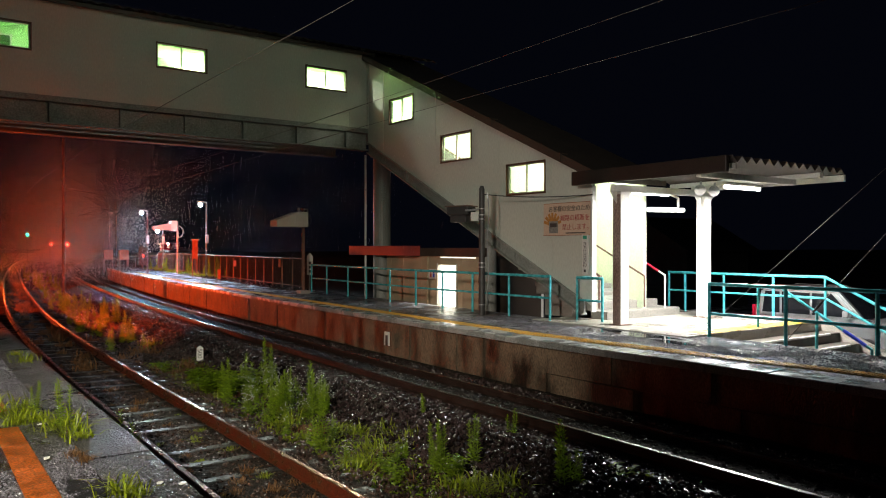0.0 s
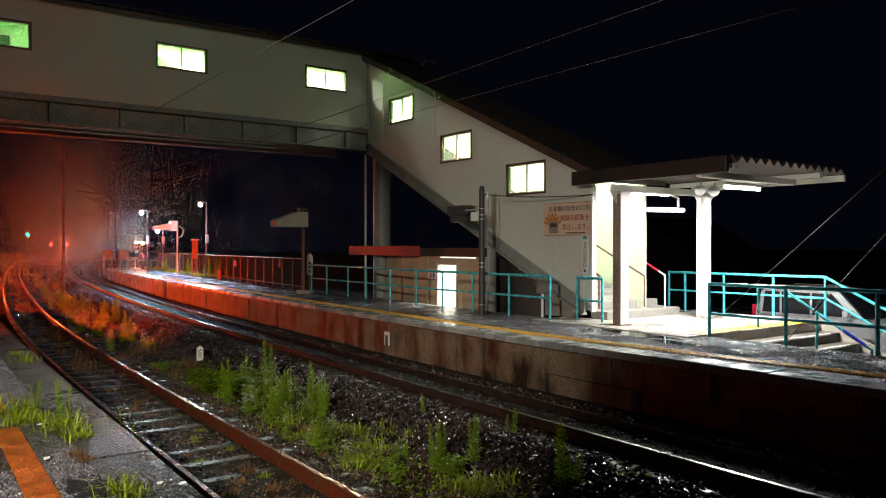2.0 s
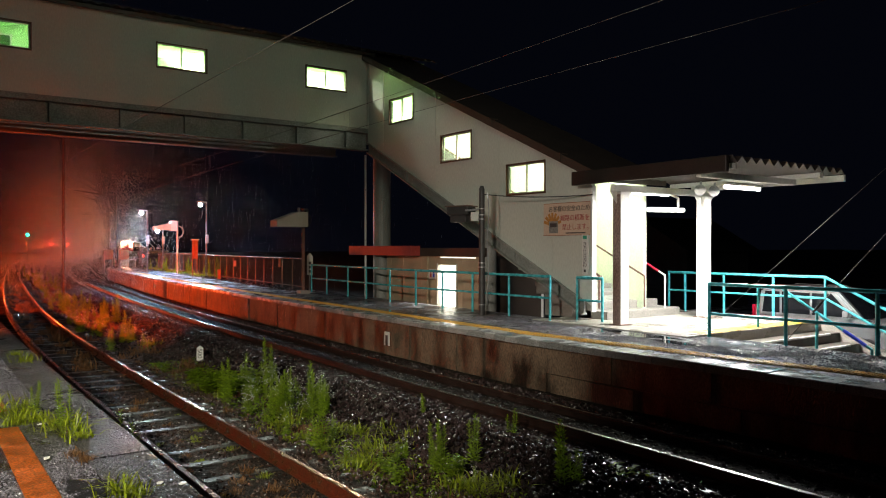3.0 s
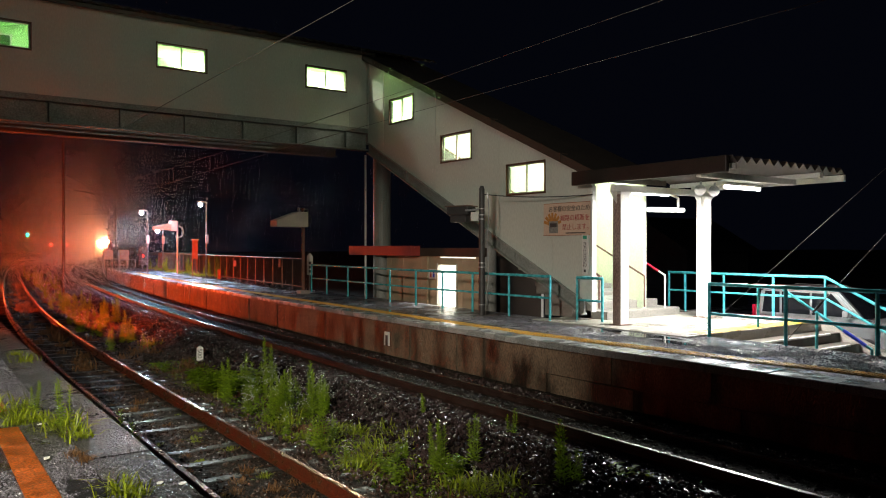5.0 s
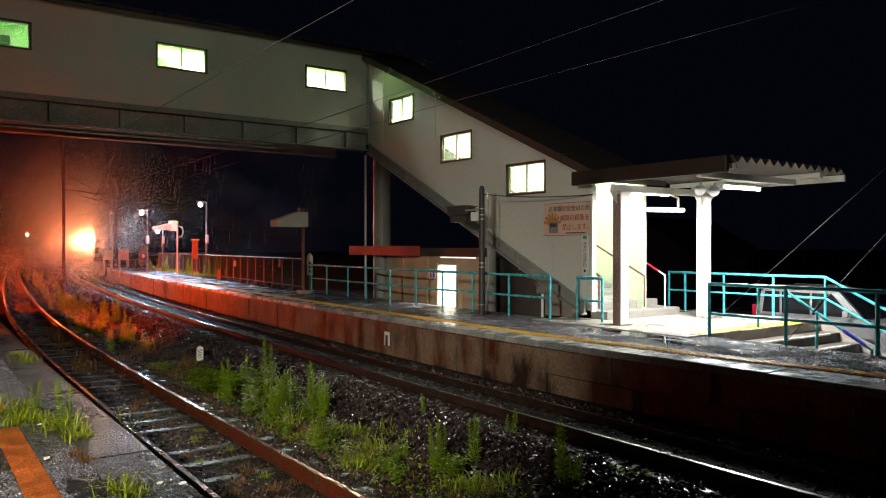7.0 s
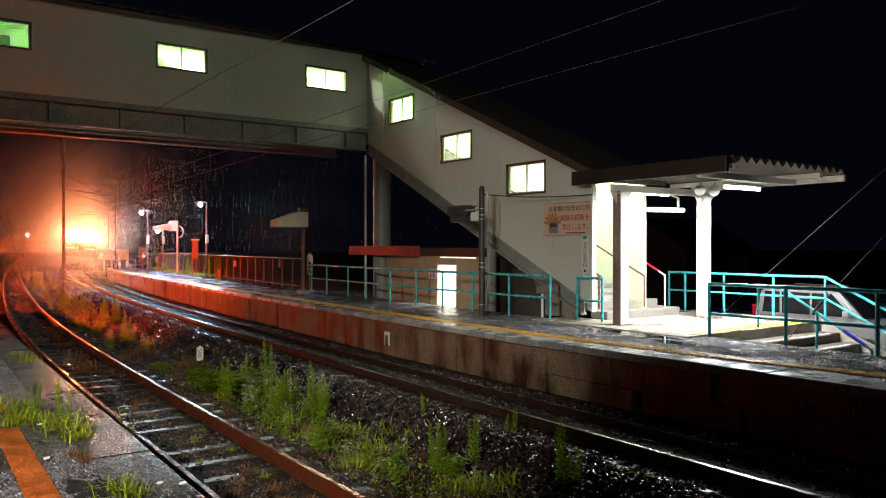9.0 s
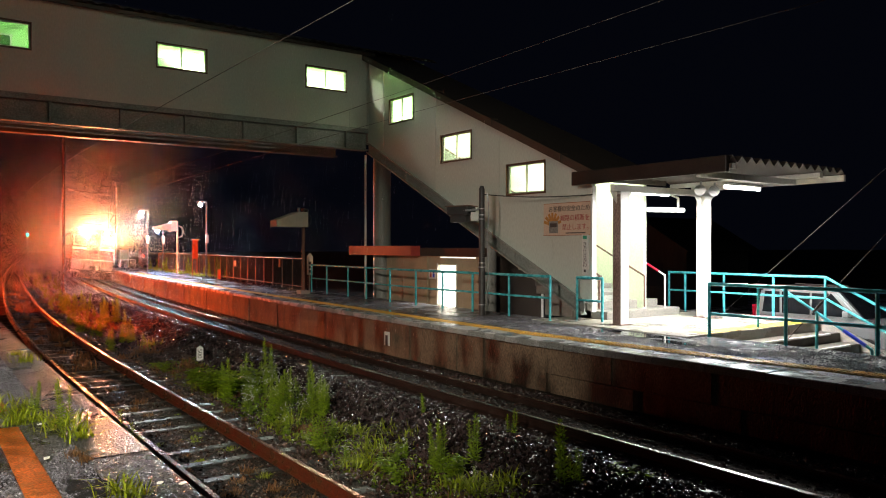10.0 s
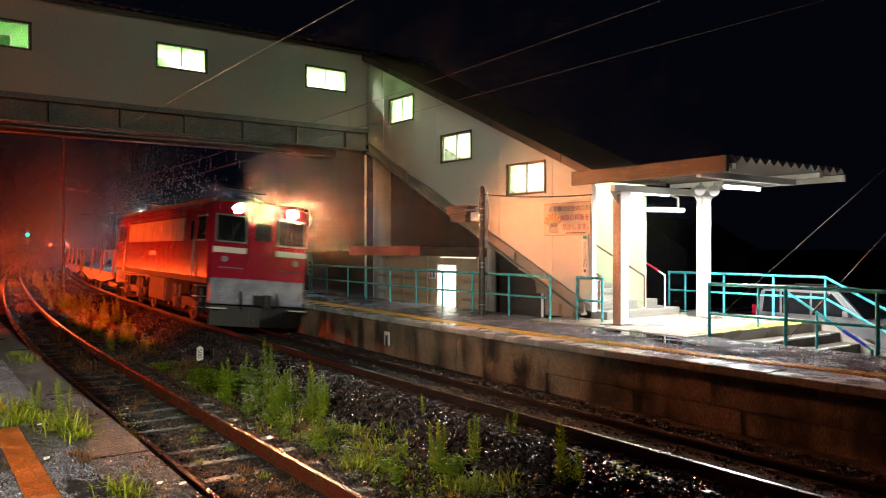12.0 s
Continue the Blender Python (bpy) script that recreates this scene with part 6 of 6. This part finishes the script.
            for x0 in (0.43, 1.24):
                part("window_frame", prism(B(), [(f(0.025), 2.44), (f(-0.09), 3.12), (f(-0.14), 3.12), (f(-0.03), 2.44)], *sorted((s * x0, s * (x0 + 0.03)))), M_STEEL, wd)
            part("wiper", rod(B(), (s * 0.9, f(0.03), 2.46), (s * 0.65, f(-0.06), 2.95), 0.012), M_DARK, wd)
            part("step_plate", box(B(), s * 1.12 - 0.24, s * 1.12 + 0.24, *sorted((f(0.0), f(0.22))), 0.62, 0.65), M_WHITE, root, "white step plate")
            part("buffer_hose", rod(rod(B(), (s * 0.5, f(0.08), 1.1), (s * 0.52, f(0.2), 0.8), 0.03), (s * 0.52, f(0.2), 0.8), (s * 0.45, f(0.1), 0.55), 0.03), M_BLACK, root)
            part("hand_bar", rod(B(), (s * 0.5, f(0.06), 1.72), (s * 1.15, f(0.06), 1.72), 0.015), M_STEEL, root)
            part("marker_lamp", rod(B(), (s * 1.0, f(0.0), 1.95), (s * 1.0, f(0.07), 1.95), 0.08, seg=16), M_GREYLOCO, root)
            # hooded headlight
            h = part("headlight_housing", B(), M_REDLOCO, root)
            bm = B()
            seg = 20
            rr = [(0.16, -0.32), (0.16, 0.16), (0.14, 0.16), (0.14, -0.1)]
            sweep(bm, [[Vector((s * 0.76 + r * math.cos(6.28319 * i / seg), f(a), 3.32 + r * math.sin(6.28319 * i / seg))) for i in range(seg)] for r, a in rr], True)
            bm.to_mesh(h.data)
            bm.free()
            # thin black slats added in the housing to cut the beam's height
            for dz in (-0.05, 0.05):
                part("beam_slat", box(B(), s * 0.76 - 0.12, s * 0.76 + 0.12, *sorted((f(-0.03), f(0.17))), 3.32 + dz - 0.002, 3.32 + dz + 0.002), M_BLACK, h)
            if k < 0:
                part("bulb", rod(B(), (s * 0.76, f(-0.09), 3.32), (s * 0.76, f(-0.04), 3.32), 0.105, seg=20), M_HEADLIGHT, h, "glowing headlight bulb")
        dr = part("front_door", box(B(), -0.36, 0.36, *sorted((f(0.0), f(0.03))), 1.5, 3.2, bevel=0.01), M_REDLOCO, root)
        part("door_window", box(B(), -0.24, 0.24, *sorted((f(0.02), f(0.04))), 2.5, 3.0), M_CABGLASS, dr)
        cp = part("coupler", box(B(), -0.14, 0.14, *sorted((f(0.0), f(0.55))), 0.75, 1.02, bevel=0.03), M_BLACK, root, "black knuckle coupler")
        part("knuckle", rod(B(), (0.1, f(0.5), 0.72), (0.1, f(0.5), 1.05), 0.11), M_BLACK, cp)
    # running gear
    for yb in (3.0, L - 3.0):
        for side in (-1, 1):
            bm = box(B(), side * 1.05 - 0.07, side * 1.05 + 0.07, yb - 1.9, yb + 1.9, 0.5, 0.78, bevel=0.03)
            for a in (-1.25, 1.25):
                box(bm, side * 1.1 - 0.1, side * 1.1 + 0.1, yb + a - 0.2, yb + a + 0.2, 0.38, 0.72, bevel=0.02)
                rod(bm, (side * 1.12, yb + a - 0.3, 0.7), (side * 1.12, yb + a - 0.3, 1.1), 0.08)
                rod(bm, (side * 1.12, yb + a + 0.3, 0.7), (side * 1.12, yb + a + 0.3, 1.1), 0.08)
            part("bogie_frame", bm, M_BLACK, root)
        for a in (-1.25, 1.25):
            AXLES.append(wheelset(root, yb + a, 0.56))
    part("equipment_box", box(B(), -1.15, 1.15, 5.9, 8.4, 0.45, 1.25, bevel=0.04), M_BLACK, root)
    for y in (1.6, L - 2.4):
        pg = part("pantograph_base", box(B(), -0.55, 0.55, y, y + 0.9, 3.66, 3.74), M_DARK, root)
        bm = rod(B(), (-0.4, y + 0.1, 3.74), (-0.4, y + 0.9, 3.95), 0.02)
        rod(bm, (0.4, y + 0.1, 3.74), (0.4, y + 0.9, 3.95), 0.02)
        rod(bm, (-0.7, y + 0.5, 4.02), (0.7, y + 0.5, 4.02), 0.03)
        part("collector", bm, M_DARK, pg)
    return root


def flat_wagon():
    root = thing("flat_wagon", "dark empty flat wagon with steel stakes", "wagon", group="flat wagons of the train")
    L = 13.5
    part("deck", box(B(), -1.3, 1.3, 0.2, L - 0.2, 0.95, 1.12, bevel=0.02), M_DARK, root)
    for side in (-1, 1):
        part("side_sill", prism(B(), [(0.2, 1.1), (L - 0.2, 1.1), (L - 0.2, 0.85), (L - 3.5, 0.6), (3.5, 0.6), (0.2, 0.85)], side * 1.28 - 0.03, side * 1.28 + 0.03), M_POSTBROWN, root)
        for y in (0.5, 4.6, 8.8, L - 0.5):
            part("stake", box(B(), side * 1.3 - 0.05, side * 1.3 + 0.05, y - 0.06, y + 0.06, 0.95, 2.1), M_POSTBROWN, root)
        for yb in (2.2, L - 2.2):
            bm = box(B(), side * 1.0 - 0.06, side * 1.0 + 0.06, yb - 1.2, yb + 1.2, 0.42, 0.66, bevel=0.03)
            part("bogie_frame", bm, M_BLACK, root)
    for yb in (2.2, L - 2.2):
        for a in (-0.85, 0.85):
            wheelset(root, yb + a, 0.43)
    for y0, y1 in ((-0.25, 0.3), (L - 0.3, L + 0.25)):
        part("coupler", box(B(), -0.12, 0.12, y0, y1, 0.72, 0.98, bevel=0.03), M_BLACK, root)
    return root


LOCO = locomotive()
WAGONS = [flat_wagon()]
WAGONS += [copy_thing(WAGONS[0], pose(0, 300 + i, 0)) for i in range(2)]


def on_track(s, length):
    """The pose of a vehicle whose front is s metres along the line."""
    p, q = track(s + 0.18 * length, 0, 0.05), track(s + 0.82 * length, 0, 0.05)
    d = (q - p).normalized()
    m = Matrix(((d.y, d.x, 0), (-d.x, d.y, 0), (0, 0, 1))).to_4x4()
    return Matrix.Translation(p - d * 0.18 * length) @ m @ Matrix.Rotation(math.atan(0.10 / 1.13), 4, "Y")


PASSING = ((0.0, 251.0), (0.5, 241.5), (2.0, 213.5), (3.0, 194.5), (5.0, 156.5), (7.0, 117.5), (9.0, 77.0), (9.5, 67.0), (10.5, 47.2), (11.2, 33.8), (11.6, 26.7), (12.0, 19.7))


def front_at(t):
    return float(np.interp(t, [a for a, b in PASSING], [b for a, b in PASSING]))


def motions():
    times = sorted({i / 2 for i in range(25)} | {10.8, 11.2, 11.6})
    walk(LOCO, [(t, on_track(front_at(t), 14.3)) for t in times])
    for i, w in enumerate(WAGONS):
        walk(w, [(t, on_track(front_at(t) + 14.9 + i * 14.0, 13.5)) for t in times])
    # the added halo drops travel with the headlights
    walk(HALO_DROPS, [(t, on_track(front_at(t), 14.3)) for t in times])
    # the rain sinks slowly through the lamplight
    for fall in (RAIN, MIST):
        walk(fall, [(t, pose(0, 0, 0.4 - 0.8 * t / 12)) for t in (0.0, 6.0, 12.0)])
    # wheels turn once in 3.5 m
    ticks = [i / 30 for i in range(361)]
    for ax in AXLES:
        at = ax.matrix_basis.copy()
        walk(ax, [(t, at @ Matrix.Rotation(-front_at(t) / 0.56, 4, "X")) for t in ticks])


motions()
